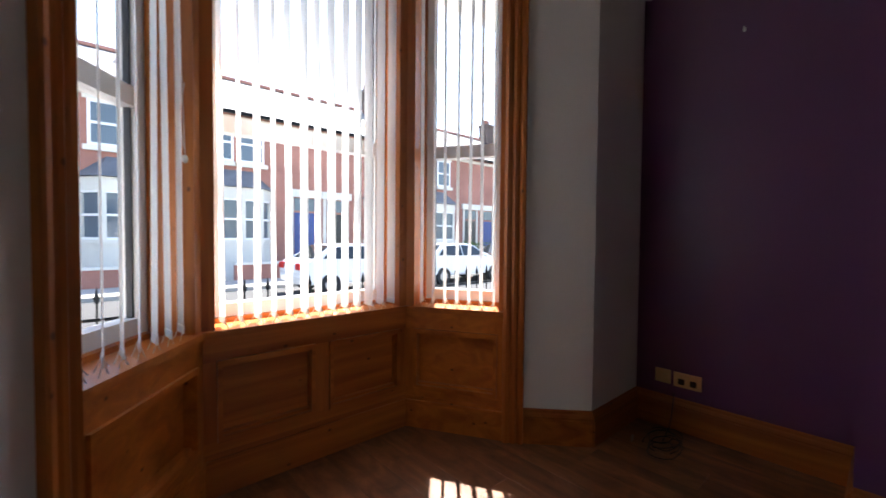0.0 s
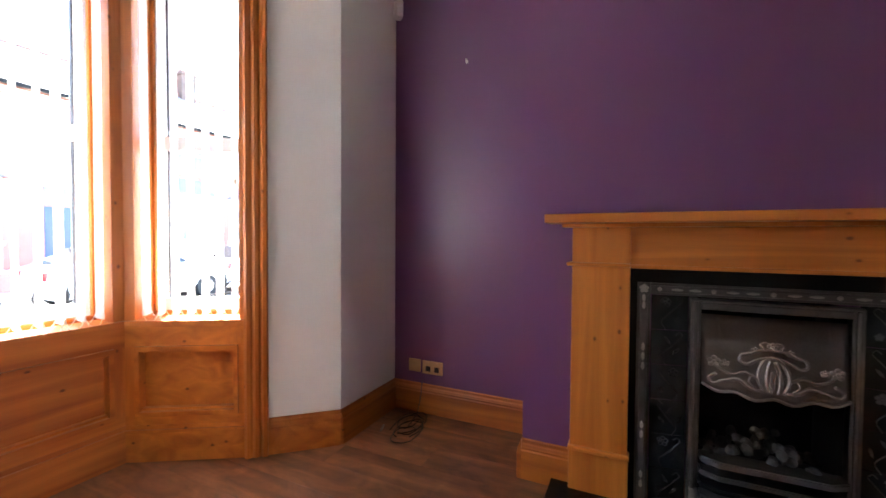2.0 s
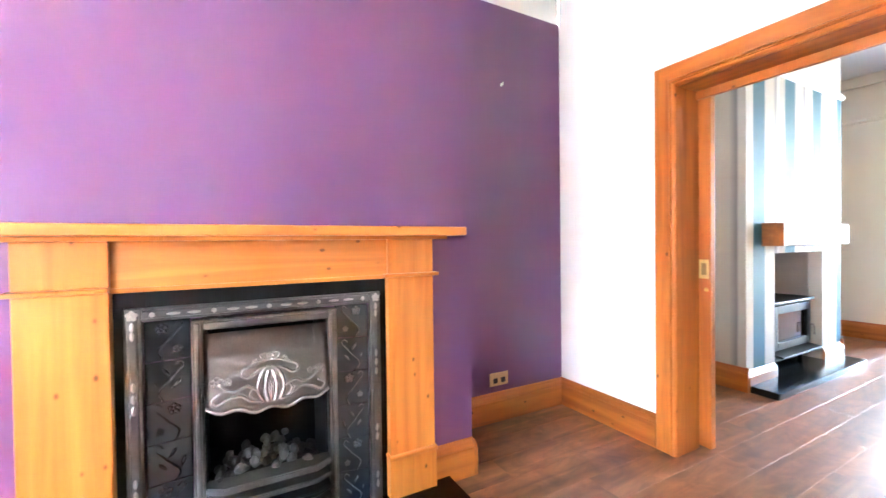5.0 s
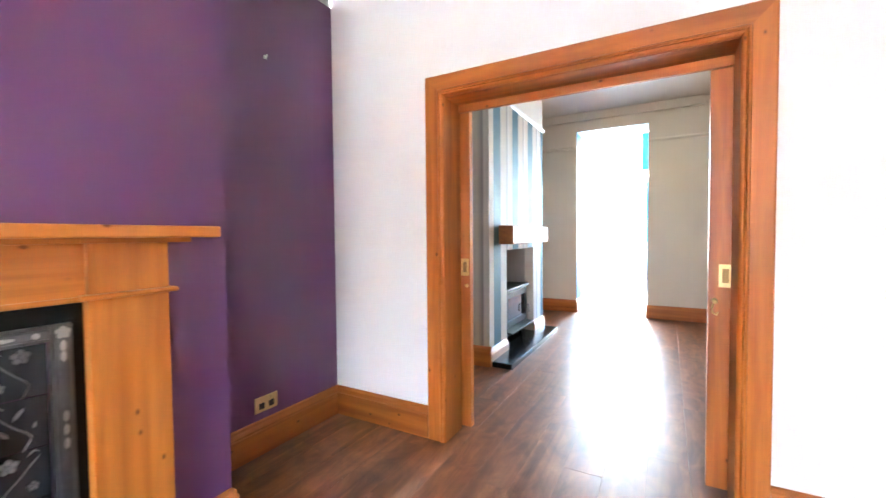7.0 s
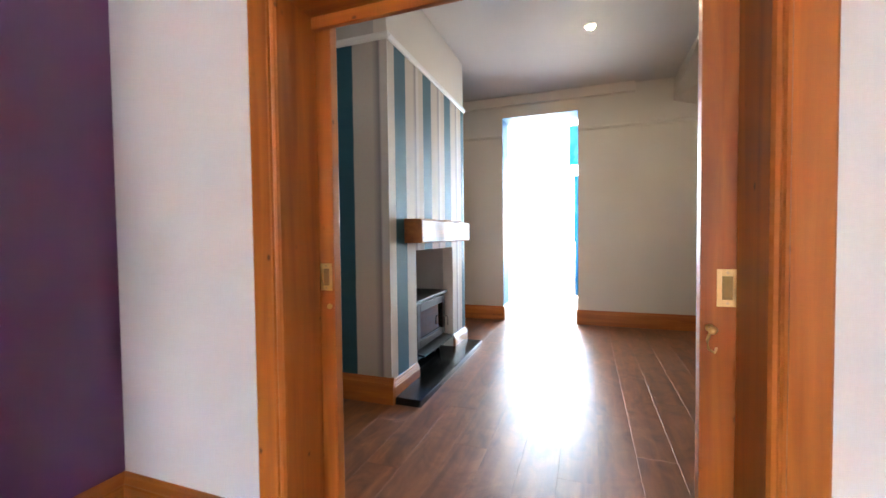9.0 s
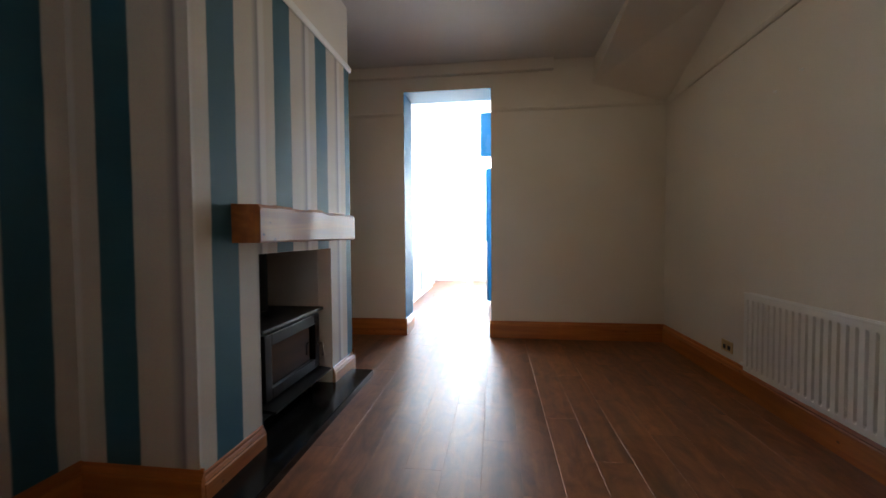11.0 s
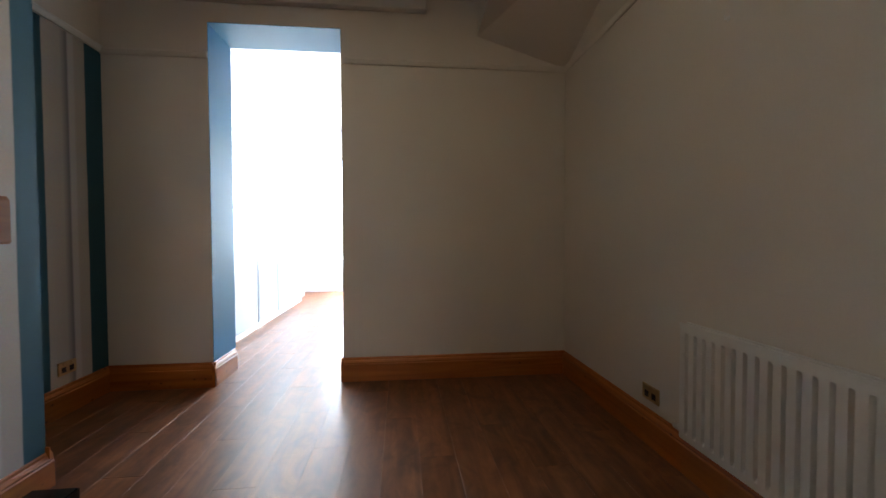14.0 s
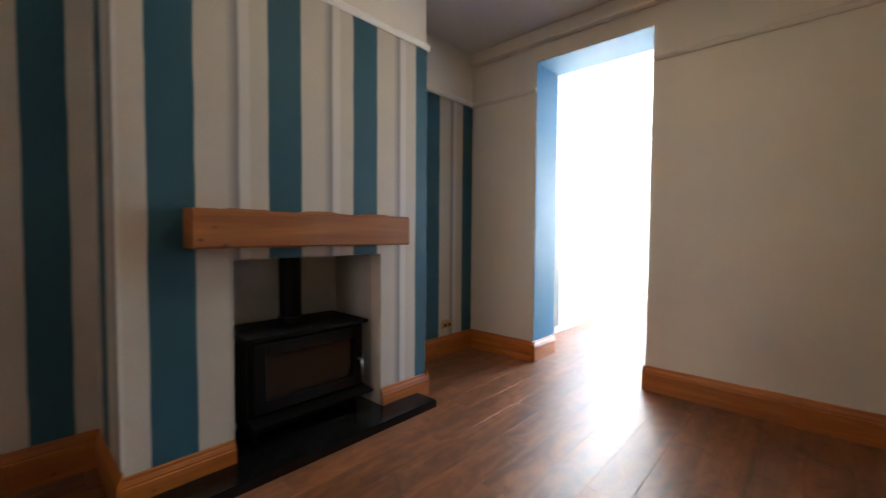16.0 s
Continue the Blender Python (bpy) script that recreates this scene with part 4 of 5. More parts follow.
structure("chimney_core", bb, M_FIREBRICK, "masonry core of the chimney breast", "wall")
rc = bmesh.new()
box(rc, 0.01, OY0 - 0.009, 0, 0.03, OY1 + 0.009, OZ + 0.24)
box(rc, 0.03, OY0 - 0.009, 0, 0.459, OY0, OZ + 0.24)
box(rc, 0.03, OY1, 0, 0.459, OY1 + 0.009, OZ + 0.24)
box(rc, 0.03, OY0, OZ + 0.22, 0.459, OY1, OZ + 0.24)
structure("stove_recess_lining", rc, M_FIREBRICK, "pale grey plastered lining of the stove recess", "wall")
STZ = 2.515
pts = [(BX + 0.004, BY0 - 0.004, 0), (BX + 0.004, OY0, 0), (BX + 0.004, OY0, OZ), (BX + 0.004, OY1, OZ), (BX + 0.004, OY1, 0), (BX + 0.004, BY1 + 0.004, 0), (BX + 0.004, BY1 + 0.004, STZ), (BX + 0.004, BY0 - 0.004, STZ)]
structure("wallpaper_breast", prism(pts, (-0.0035, 0, 0)), STRIPE_FRONT, "striped wallpaper in teal, cream and grey", "wallpaper")
structure("wallpaper_return_near", boxed(0.0, BY0 - 0.004, 0, BX, BY0 - 0.0005, STZ), STRIPE_SIDE, "striped wallpaper on the side of the breast", "wallpaper")
structure("wallpaper_return_far", boxed(0.0, BY1 + 0.0005, 0, BX, BY1 + 0.004, STZ), STRIPE_SIDE, "striped wallpaper on the side of the breast", "wallpaper")
rail((BX + 0.002, BY0), (BX + 0.002, BY1 + 0.02), (1, 0), z=STZ, mat=M_TRIMW, label="white moulded picture rail")
rail((0, BY0 - 0.002), (BX + 0.02, BY0 - 0.002), (0, -1), z=STZ, mat=M_TRIMW, label="white moulded picture rail")
rail((0, BY1 + 0.002), (BX, BY1 + 0.002), (0, 1), z=STZ, mat=M_TRIMW, label="white moulded picture rail")
rail((0, BY1), (0, BACK0), (1, 0), z=STZ, mat=M_TRIMW)
rail((0, MID1), (0, BY0), (1, 0), z=STZ, mat=M_TRIMW)
skirting((BX + 0.004, BY0), (BX + 0.004, OY0 + 0.0), (1, 0), h=0.165)
skirting((BX + 0.004, OY1 + 0.0), (BX + 0.004, BY1 + 0.022), (1, 0), h=0.165)
hb = prism([(0.03, OY0 + 0.001, 0.0), (BX + 0.026, OY0 + 0.001, 0.0), (BX + 0.026, 1.375, 0.0), (0.775, 1.375, 0.0), (0.775, 3.055, 0.0), (BX + 0.026, 3.055, 0.0), (BX + 0.026, OY1 - 0.001, 0.0), (0.03, OY1 - 0.001, 0.0)], (0, 0, 0.05))
bmesh.ops.bevel(hb, geom=[e for e in hb.edges if abs(e.verts[0].co.z - 0.05) < 1e-4 and abs(e.verts[1].co.z - 0.05) < 1e-4], offset=0.005, segments=2, affect="EDGES")
tagged(finish("hearth", hb, M_SLATE), "polished black slate hearth in front of the stove", "hearth")
# beam mantel with a waney top edge
bm = bmesh.new()
nb = 40
sect = []
for k in range(nb + 1):
    y = 1.605 + (2.855 - 1.605) * k / nb
    dz = 0.008 * noise.noise(Vector((y * 5, 0.3, 0))) + (0.006 if int(y * 5.2) % 2 else 0)
    dx = 0.006 * noise.noise(Vector((y * 4, 7.3, 0)))
    sect.append([bm.verts.new(p) for p in ((BX + 0.004, y, 1.122), (0.700 + dx, y, 1.122 + 0.4 * dz), (0.708 + dx, y, 1.132), (0.708 + dx, y, 1.286 + dz), (0.696 + dx, y, 1.302 + dz), (BX + 0.004, y, 1.304))])
for u, w in zip(sect, sect[1:]):
    for k in range(6):
        bm.faces.new((u[k], u[(k + 1) % 6], w[(k + 1) % 6], w[k]))
bm.faces.new(sect[0])
bm.faces.new(sect[-1][::-1])
tagged(finish("mantel_beam", bm, M_BEAM), "chunky oak beam mantel with waney edge above the stove", "mantel")

stove = thing("wood_stove", "black steel wood-burning stove on a slate hearth", "stove")
SX0, SX1, SY0, SY1 = 0.10, 0.49, 1.91, 2.64
part("top_plate", boxed(SX0 - 0.01, SY0 - 0.02, 0.585, SX1 + 0.03, SY1 + 0.02, 0.61, bevel=0.008), M_IRON, stove)
body = bmesh.new()
box(body, SX0, SY0, 0.13, SX1 - 0.02, SY1, 0.585, bevel=0.006)
part("body", body, M_IRON, stove)
for k in range(7):
    for y in (SY0 - 0.012, SY1 + 0.002):
        part("side_fin", boxed(SX0 + 0.03 + k * 0.05, y, 0.17, SX0 + 0.045 + k * 0.05, y + 0.01, 0.56, bevel=0.002), M_IRON, stove)
door = bmesh.new()
for y0, y1, z0, z1 in ((SY0 + 0.02, SY0 + 0.09, 0.19, 0.57), (SY1 - 0.09, SY1 - 0.02, 0.19, 0.57), (SY0 + 0.09, SY1 - 0.09, 0.50, 0.57), (SY0 + 0.09, SY1 - 0.09, 0.19, 0.255)):
    box(door, SX1 - 0.03, y0, z0, SX1 + 0.012, y1, z1, bevel=0.005)
dr = part("stove_door", door, M_IRON, stove)
part("stove_glass", boxed(SX1 - 0.02, SY0 + 0.085, 0.25, SX1 - 0.012, SY1 - 0.085, 0.505), M_STOVEGLASS, dr, "dark ceramic glass")
dh = bmesh.new()
tube(dh, [(SX1 + 0.01, SY1 - 0.05, 0.36), (SX1 + 0.045, SY1 - 0.05, 0.36), (SX1 + 0.05, SY1 - 0.05, 0.34), (SX1 + 0.05, SY1 - 0.05, 0.27)], 0.008, 8)
part("door_handle", dh, M_STEEL, dr, smooth=True)
ash = bmesh.new()
pts = [(SX1 - 0.03, SY0 - 0.01, 0.155), (SX1 + 0.085, SY0 - 0.01, 0.148), (SX1 + 0.09, SY0 - 0.01, 0.162), (SX1 - 0.03, SY0 - 0.01, 0.178)]
prism(pts, (0, SY1 - SY0 + 0.02, 0), ash)
part("ash_lip", ash, M_IRON, stove)
base = bmesh.new()
box(base, SX0 + 0.03, SY0 + 0.03, 0.06, SX1 - 0.05, SY1 - 0.03, 0.13)
part("base", base, M_IRON, stove)
for x in (SX0 + 0.04, SX1 - 0.06):
    for y in (SY0 + 0.04, SY1 - 0.04):
        part("leg", cyl(bmesh.new(), (x, y, 0.021), (x, y, 0.14), 0.016, 0.026, 10), M_IRON, stove)
fl = cyl(bmesh.new(), (0.25, 2.26, 0.605), (0.25, 2.26, 1.30), 0.066, seg=24)
cyl(fl, (0.25, 2.26, 0.605), (0.25, 2.26, 0.65), 0.076, seg=24)
part("flue_pipe", fl, M_IRON, stove, smooth=False)
stove.location = (0.015, 0, 0.029)

# ---- radiator ----
rad = thing("radiator", "white double panel radiator on the off-white wall", "radiator")
RX, RY0, RY1, RZ0, RZ1 = 3.495, 1.45, 2.915, 0.195, 0.728
pan = bmesh.new()
prof = []
nfl = 27
step = (RY1 - RY0 - 0.05) / nfl
prof.append((RX + 0.012, RY0))
prof.append((RX, RY0 + 0.006))
for k in range(nfl):
    y = RY0 + 0.025 + k * step
    prof += [(RX, y + step * 0.30), (RX + 0.004, y + step * 0.34), (RX + 0.015, y + step * 0.41), (RX + 0.017, y + step * 0.50), (RX + 0.015, y + step * 0.59), (RX + 0.004, y + step * 0.66), (RX, y + step * 0.70)]
prof += [(RX, RY1 - 0.006), (RX + 0.012, RY1)]
grid = []
for z, flat in ((RZ0, 0), (RZ0 + 0.03, 0), (RZ0 + 0.045, 1), (RZ1 - 0.045, 1), (RZ1 - 0.03, 0), (RZ1, 0)):
    grid.append([pan.verts.new((x if flat else (RX if 1 < i < len(prof) - 2 else x), y, z)) for i, (x, y) in enumerate(prof)])
for u, w in zip(grid, grid[1:]):
    for k in range(len(prof) - 1):
        pan.faces.new((u[k], u[k + 1], w[k + 1], w[k]))
part("front_panel", pan, M_RAD, rad)
part("back_panel", boxed(RX + 0.034, RY0 + 0.01, RZ0, RX + 0.042, RY1 - 0.01, RZ1 - 0.01, bevel=0.003), M_RAD, rad)
gr = bmesh.new()
box(gr, RX - 0.001, RY0, RZ1 - 0.002, RX + 0.007, RY1, RZ1 + 0.012, bevel=0.003)
box(gr, RX + 0.036, RY0, RZ1 - 0.012, RX + 0.046, RY1, RZ1 + 0.012, bevel=0.003)
part("top_edge", gr, M_RAD, rad)
for y in (RY0 + 0.002, RY1 - 0.006):
    part("end_cap", boxed(RX + 0.004, y, RZ0, RX + 0.042, y + 0.004, RZ1 + 0.004, bevel=0.001), M_RAD, rad)
for y in (RY0 + 0.2, RY1 - 0.2):
    part("bracket", boxed(RX + 0.040, y - 0.02, RZ0 + 0.05, EAST + 0.002, y + 0.02, RZ1 - 0.06), M_RAD, rad)
vb = cyl(bmesh.new(), (RX + 0.02, RY1 + 0.03, RZ0 + 0.03), (EAST + 0.002, RY1 + 0.03, RZ0 + 0.03), 0.008, seg=10)
cyl(vb, (RX + 0.02, RY1 - 0.01, RZ0 + 0.03), (RX + 0.02, RY1 + 0.05, RZ0 + 0.03), 0.013, seg=10)
part("valve", vb, M_RAD, rad, "white painted valve and pipe")

tagged(finish("wall_patch", boxed(2.03, BACK0 - 0.003, 1.0, 2.37, BACK0 - 0.0002, 1.07, bevel=0.001), M_CREAM), "painted-over filler patch on the off-white wall", "wall patch", kind="structure")

# ceiling lamp, lit
lamp = thing("ceiling_spotlight", "small lit ceiling spotlight", "ceiling light")
part("rim", cyl(bmesh.new(), (1.87, 2.78, CEIL - 0.012), (1.87, 2.78, CEIL), 0.045, 0.05, 20), M_TRIMW, lamp)
part("bulb", cyl(bmesh.new(), (1.87, 2.78, CEIL - 0.016), (1.87, 2.78, CEIL - 0.0125), 0.03, seg=16), M_BULB, lamp)

# ---- kitchen beyond the opening ----
KW, KE, KN, KC = 0.10, 3.2, 10.0, 3.45
ks = bmesh.new()
box(ks, KW - 0.2, BACK1 + 0.012, 0, KW, KN, 1.52)
box(ks, KW - 0.2, BACK1 + 0.012, 3.05, KW, KN, KC)
box(ks, KW - 0.2, BACK1 + 0.012, 1.52, KW, 5.85, 3.05)
box(ks, KW - 0.2, 8.95, 1.52, KW, KN, 3.05)
structure("wall_kitchen_west", ks, M_WHITE, "white kitchen wall with a long high window", "wall")
structure("wall_kitchen_east", boxed(KE, BACK1 + 0.012, 0, KE + 0.2, KN, KC), M_WHITE, "white painted kitchen wall", "wall")
kn = bmesh.new()
box(kn, KW - 0.2, KN, 0, 0.7, KN + 0.2, KC)
box(kn, 3.1, KN, 0, KE + 0.2, KN + 0.2, KC)
box(kn, 0.7, KN, 2.9, 3.1, KN + 0.2, KC)
box(kn, 0.7, KN, 0, 3.1, KN + 0.2, 0.6)
structure("wall_kitchen_north", kn, M_WHITE, "white kitchen end wall with a wide window", "wall")
structure("wall_kitchen_south", boxed(-0.3, BACK1 + 0.001, CEIL, EAST + 0.3, BACK1 + 0.012, KC), M_WHITE, "white painted wall above the opening", "wall")
structure("wall_kitchen_corner", boxed(1.737, BACK1 + 0.001, 0, EAST + 0.3, BACK1 + 0.012, CEIL), M_WHITE, "white painted wall beside the opening", "wall")
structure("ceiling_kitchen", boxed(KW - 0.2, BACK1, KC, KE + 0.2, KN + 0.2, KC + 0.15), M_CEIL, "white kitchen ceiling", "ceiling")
kcv = boxed(KW, KN - 0.09, 3.12, KE, KN, 3.2, bevel=0.01)
structure("kitchen_coving", kcv, M_TRIMW, "white moulded coving", "trim")
for k in range(4):
    y0 = 5.52 + k * 0.80
    u = thing("white_unit", "tall white panelled cupboard unit along the kitchen wall", "cupboard", group="white kitchen units")
    part("carcass", boxed(KW, y0, 0.09, 0.415, y0 + 0.79, 1.47), M_UPVC, u)
    d = part("unit_door", boxed(0.417, y0 + 0.012, 0.10, 0.437, y0 + 0.778, 1.465, bevel=0.003), M_UNIT, u, "pale blue-grey door")
    for a, b, c, e in ((0.05, 0.07, 0.16, 1.40), (0.72, 0.74, 0.16, 1.40)):
        part("door_moulding", boxed(0.437, y0 + a, c, 0.443, y0 + b, e, bevel=0.002), M_UPVC, d)
    part("plinth", boxed(KW, y0, 0.0, 0.38, y0 + 0.79, 0.09), M_UPVC, u)
tagged(finish("counter_top", boxed(KW, 5.50, 1.47, 0.46, 8.74, 1.50, bevel=0.004), M_UPVC), "white ledge along the kitchen units", "worktop")
kwin = thing("window_4", "long white kitchen window behind vertical blinds", "window", kind="structure")
for k in range(4):
    y0 = 5.85 + k * 0.775
    pf = bmesh.new()
    for y, yy, z, zz in ((y0, y0 + 0.05, 1.52, 3.05), (y0 + 0.725, y0 + 0.775, 1.52, 3.05), (y0 + 0.05, y0 + 0.725, 1.52, 1.58), (y0 + 0.05, y0 + 0.725, 2.99, 3.05)):
        box(pf, KW - 0.12, y, z, KW - 0.06, yy, zz)
    part("window_frame", pf, M_UPVC, kwin)
    pane = part("pane", boxed(KW - 0.095, y0 + 0.05, 1.58, KW - 0.09, y0 + 0.725, 2.99), M_GLASS, kwin)
    pane.visible_shadow = False
kb = thing("vertical_blind", "white vertical blind over the kitchen window, slats open", "blind", group="kitchen blinds")
part("headrail", boxed(KW + 0.03, 5.8, 3.03, KW + 0.08, 9.0, 3.07), M_PLASTIC, kb)
sb = boxed(-0.0445, -0.001, 0, 0.0445, 0.001, 1.48)
sme = bpy.data.meshes.new("slat")
sb.to_mesh(sme)
sb.free()
sme.materials.append(M_SLAT)
for k in range(34):
    so = new("slat", sme)
    so.parent = kb
    so.matrix_world = pose(KW + 0.055, 5.86 + k * 0.092, 1.545, 0, 0, 20)
fwin = thing("window_5", "wide white kitchen window in the end wall", "window", kind="structure")
for x0, x1 in ((0.7, 1.5), (1.5, 2.3), (2.3, 3.1)):
    pf = bmesh.new()
    for a, b, z, zz in ((x0, x0 + 0.06, 0.6, 2.9), (x1 - 0.06, x1, 0.6, 2.9), (x0 + 0.06, x1 - 0.06, 0.6, 0.67), (x0 + 0.06, x1 - 0.06, 2.83, 2.9)):
        box(pf, a, KN + 0.05, z, b, KN + 0.12, zz)
    part("window_frame", pf, M_UPVC, fwin)
    pane = part("pane", boxed(x0 + 0.06, KN + 0.08, 0.67, x1 - 0.06, KN + 0.085, 2.83), M_GLASS, fwin)
    pane.visible_shadow = False
for k in range(2):
    y0 = 6.27 + k * 0.62
    wc = thing("wall_cabinet", "glossy blue kitchen wall cabinet", "cabinet", group="blue wall cabinets")
    part("carcass", boxed(1.572, y0, 2.38, 3.19, y0 + 0.6, 3.06), M_BLUECAB, wc)
    part("cabinet_door", boxed(1.55, y0 + 0.003, 2.385, 1.570, y0 + 0.597, 3.055, bevel=0.002), M_BLUECAB, wc)
tc = thing("tall_cabinet", "tall glossy blue kitchen unit", "cabinet")
part("carcass", boxed(1.652, 6.30, 0.10, 3.19, 6.90, 2.20), M_BLUECAB, tc)
part("cabinet_door", boxed(1.63, 6.303, 1.05, 1.650, 6.897, 2.195, bevel=0.002), M_BLUECAB, tc)
part("drawer_front", boxed(1.63, 6.303, 0.11, 1.650, 6.897, 1.04, bevel=0.002), M_UPVC, tc, "white lower front")
part("plinth", boxed(1.70, 6.30, 0.0, 3.19, 6.90, 0.10), M_UPVC, tc)

# ---- street outside ----
GZ = -0.45
structure("ground", boxed(-150, -160, GZ - 0.4, 150, 150, GZ - 0.14), M_PAVE, "pale ground reaching into the distance", "ground")
structure("front_yard", boxed(-30, -8.0, GZ - 0.14, 30, -4.9, GZ - 0.02), M_PAVE, "concrete front yard paving", "pavement")
structure("pavement_near", boxed(-60, -10.2, GZ - 0.14, 60, -8.001, GZ), M_PAVE, "concrete flag pavement", "pavement")
structure("road", boxed(-60, -16.0, GZ - 0.14, 60, -10.201, GZ - 0.11), M_ASPHALT, "grey asphalt street", "road")
structure("pavement_far", boxed(-60, -18.2, GZ - 0.14, 60, -16.001, GZ), M_PAVE, "concrete flag pavement across the street", "pavement")
fence = thing("iron_railing", "black iron railing with spear finials", "railing")
for k in range(44):
    x = -8 + k * 0.27
    b = cyl(bmesh.new(), (x, -8.05, GZ), (x, -8.05, GZ + 0.92), 0.010, seg=6)
    cyl(b, (x, -8.05, GZ + 0.92), (x, -8.05, GZ + 1.06), 0.028, 0.002, 6)
    ball(b, (x, -8.05, GZ + 0.91), 0.022, sub=1)
    ball(b, (x - 0.02, -8.05, GZ + 0.95), 0.014, sub=1)
    ball(b, (x + 0.02, -8.05, GZ + 0.95), 0.014, sub=1)
    part("bar", b, M_IRON, fence)
for z in (GZ + 0.15, GZ + 0.72):
    part("rail", boxed(-8.1, -8.065, z, 3.8, -8.035, z + 0.03), M_IRON, fence)
HY = -20.2


def house(x0, w, door_mat, flip, label):
    h = thing("terraced_house", label, "house", group="terrace across the street")
    top = 5.6
    part("wall", boxed(x0, HY - 7, GZ - 0.14, x0 + w, HY, top), M_BRICK, h, "red brick")
    rf = prism([(x0, HY + 0.35, top - 0.05), (x0, HY - 3.6, top + 2.3), (x0, HY - 7.3, top - 0.05)], (w, 0, 0))
    roof = part("roof", rf, M_ROOF, h, "slate")
    ridge = boxed(x0, HY - 3.75, top + 2.25, x0 + w, HY - 3.45, top + 2.38)
    part("ridge_tile", ridge, M_BRICK, roof)
    part("gutter", boxed(x0, HY + 0.3, top - 0.16, x0 + w, HY + 0.42, top - 0.05), M_IRON, h)
    part("eaves_board", boxed(x0, HY - 0.01, top - 0.32, x0 + w, HY + 0.06, top - 0.17), M_STONE, h)
    cx = x0 + (w - 0.95 if flip else 0.25)
    chb = boxed(cx, HY - 4.0, top + 1.8, cx + 0.75, HY - 3.2, top + 3.4)
    box(chb, cx - 0.05, HY - 4.05, top + 3.3, cx + 0.8, HY - 3.15, top + 3.45)
    chim = part("chimney", chb, M_SOOT, h, "sooty brick stack")
    for k in range(3):
        part("chimney_pot", cyl(bmesh.new(), (cx + 0.17 + 0.2 * k, HY - 3.6, top + 3.45), (cx + 0.17 + 0.2 * k, HY - 3.6, top + 3.8), 0.09, 0.07, 10), M_BRICK, chim)
    bx = x0 + (w - 3.0 if flip else 0.35)
    bw = 2.6
    plan = [(bx, HY), (bx + 0.55, HY + 0.75), (bx + bw - 0.55, HY + 0.75), (bx + bw, HY)]
    def bayslab(z0, z1, grow=0.0):
        c = Vector((bx + bw / 2, HY))
        return prism([(c.x + (x - c.x) * (1 + grow), HY + (y - HY) * (1 + grow * 1.5), z0) for x, y in plan], (0, 0, z1 - z0))
    part("bay_base", bayslab(GZ - 0.14, 0.75), M_STONE, h, "painted stone")
    part("bay_sill", bayslab(0.75, 0.87, 0.05), M_STONE, h)
    part("bay_head", bayslab(2.35, 2.75, 0.02), M_STONE, h)
    rb = bmesh.new()
    c = Vector((bx + bw / 2, HY))
    lo = [rb.verts.new((c.x + (x - c.x) * 1.12, HY + (y - HY) * 1.2, 2.76)) for x, y in plan]
    hi = [rb.verts.new((c.x + (x - c.x) * 0.45, HY, 3.45)) for x in (plan[0][0], plan[3][0])]
    rb.faces.new((lo[0], lo[1], hi[0]))
    rb.faces.new((lo[1], lo[2], hi[1], hi[0]))
    rb.faces.new((lo[2], lo[3], hi[1]))
    rb.faces.new((lo[0], hi[0], hi[1], lo[3]))
    rb.faces.new(lo)
    part("bay_roof", rb, M_ROOF, h)
    for a, b, n in ((plan[0], plan[1], 1), (plan[1], plan[2], 2), (plan[2], plan[3], 1)):
        a, b = Vector(a), Vector(b)
        d = (b - a)
        nrm = Vector((-d.y, d.x)).normalized()
        nrm = nrm if nrm.y > 0 else -nrm
        for k in range(n):
            p, q = a + d * (k / n), a + d * ((k + 1) / n)
            u = (q - p).normalized()
            wl = (q - p).length
            win = thing("window", "", "")
            win.parent = h
            for s0, s1, z0, z1, m in ((0, 0.13, 0.87, 2.35, M_STONE), (wl - 0.13, wl, 0.87, 2.35, M_STONE), (0.13, wl - 0.13, 1.58, 1.65, M_UPVC), (0.13, wl - 0.13, 0.87, 0.94, M_UPVC), (0.13, wl - 0.13, 2.28, 2.35, M_UPVC)):
                e, f = p + u * s0, p + u * s1
                part("frame", prism([(*e, z0), (*f, z0), (*(f - nrm * 0.15), z0), (*(e - nrm * 0.15), z0)], (0, 0, z1 - z0)), m, win)
            e, f = p + u * 0.13 - nrm * 0.08, p + u * (wl - 0.13) - nrm * 0.08
            part("pane", prism([(*e, 0.94), (*f, 0.94), (*(f - nrm * 0.01), 0.94), (*(e - nrm * 0.01), 0.94)], (0, 0, 1.34)), M_HOUSEGLASS, win)
            e, f = e - nrm * 0.03, f - nrm * 0.03
            mid = e.lerp(f, 0.3)
            part("curtain", prism([(*e, 0.94), (*mid, 0.94), (*(mid - nrm * 0.01), 0.94), (*(e - nrm * 0.01), 0.94)], (0, 0, 1.34)), M_CURTAIN, win)
    def sash(xa, xb, za, zb):
        win = thing("window", "", "")
        win.parent = h
        fb = bmesh.new()
        for a, b, c2, d2 in ((xa, xa + 0.09, za, zb), (xb - 0.09, xb, za, zb), (xa + 0.09, xb - 0.09, za, za + 0.09), (xa + 0.09, xb - 0.09, zb - 0.09, zb), (xa + 0.09, xb - 0.09, (za + zb) / 2 - 0.04, (za + zb) / 2 + 0.04)):
            box(fb, a, HY, c2, b, HY + 0.035, d2)
        part("frame", fb, M_UPVC, win)
        part("pane", boxed(xa + 0.09, HY + 0.002, za + 0.09, xb - 0.09, HY + 0.012, zb - 0.09), M_HOUSEGLASS, win)
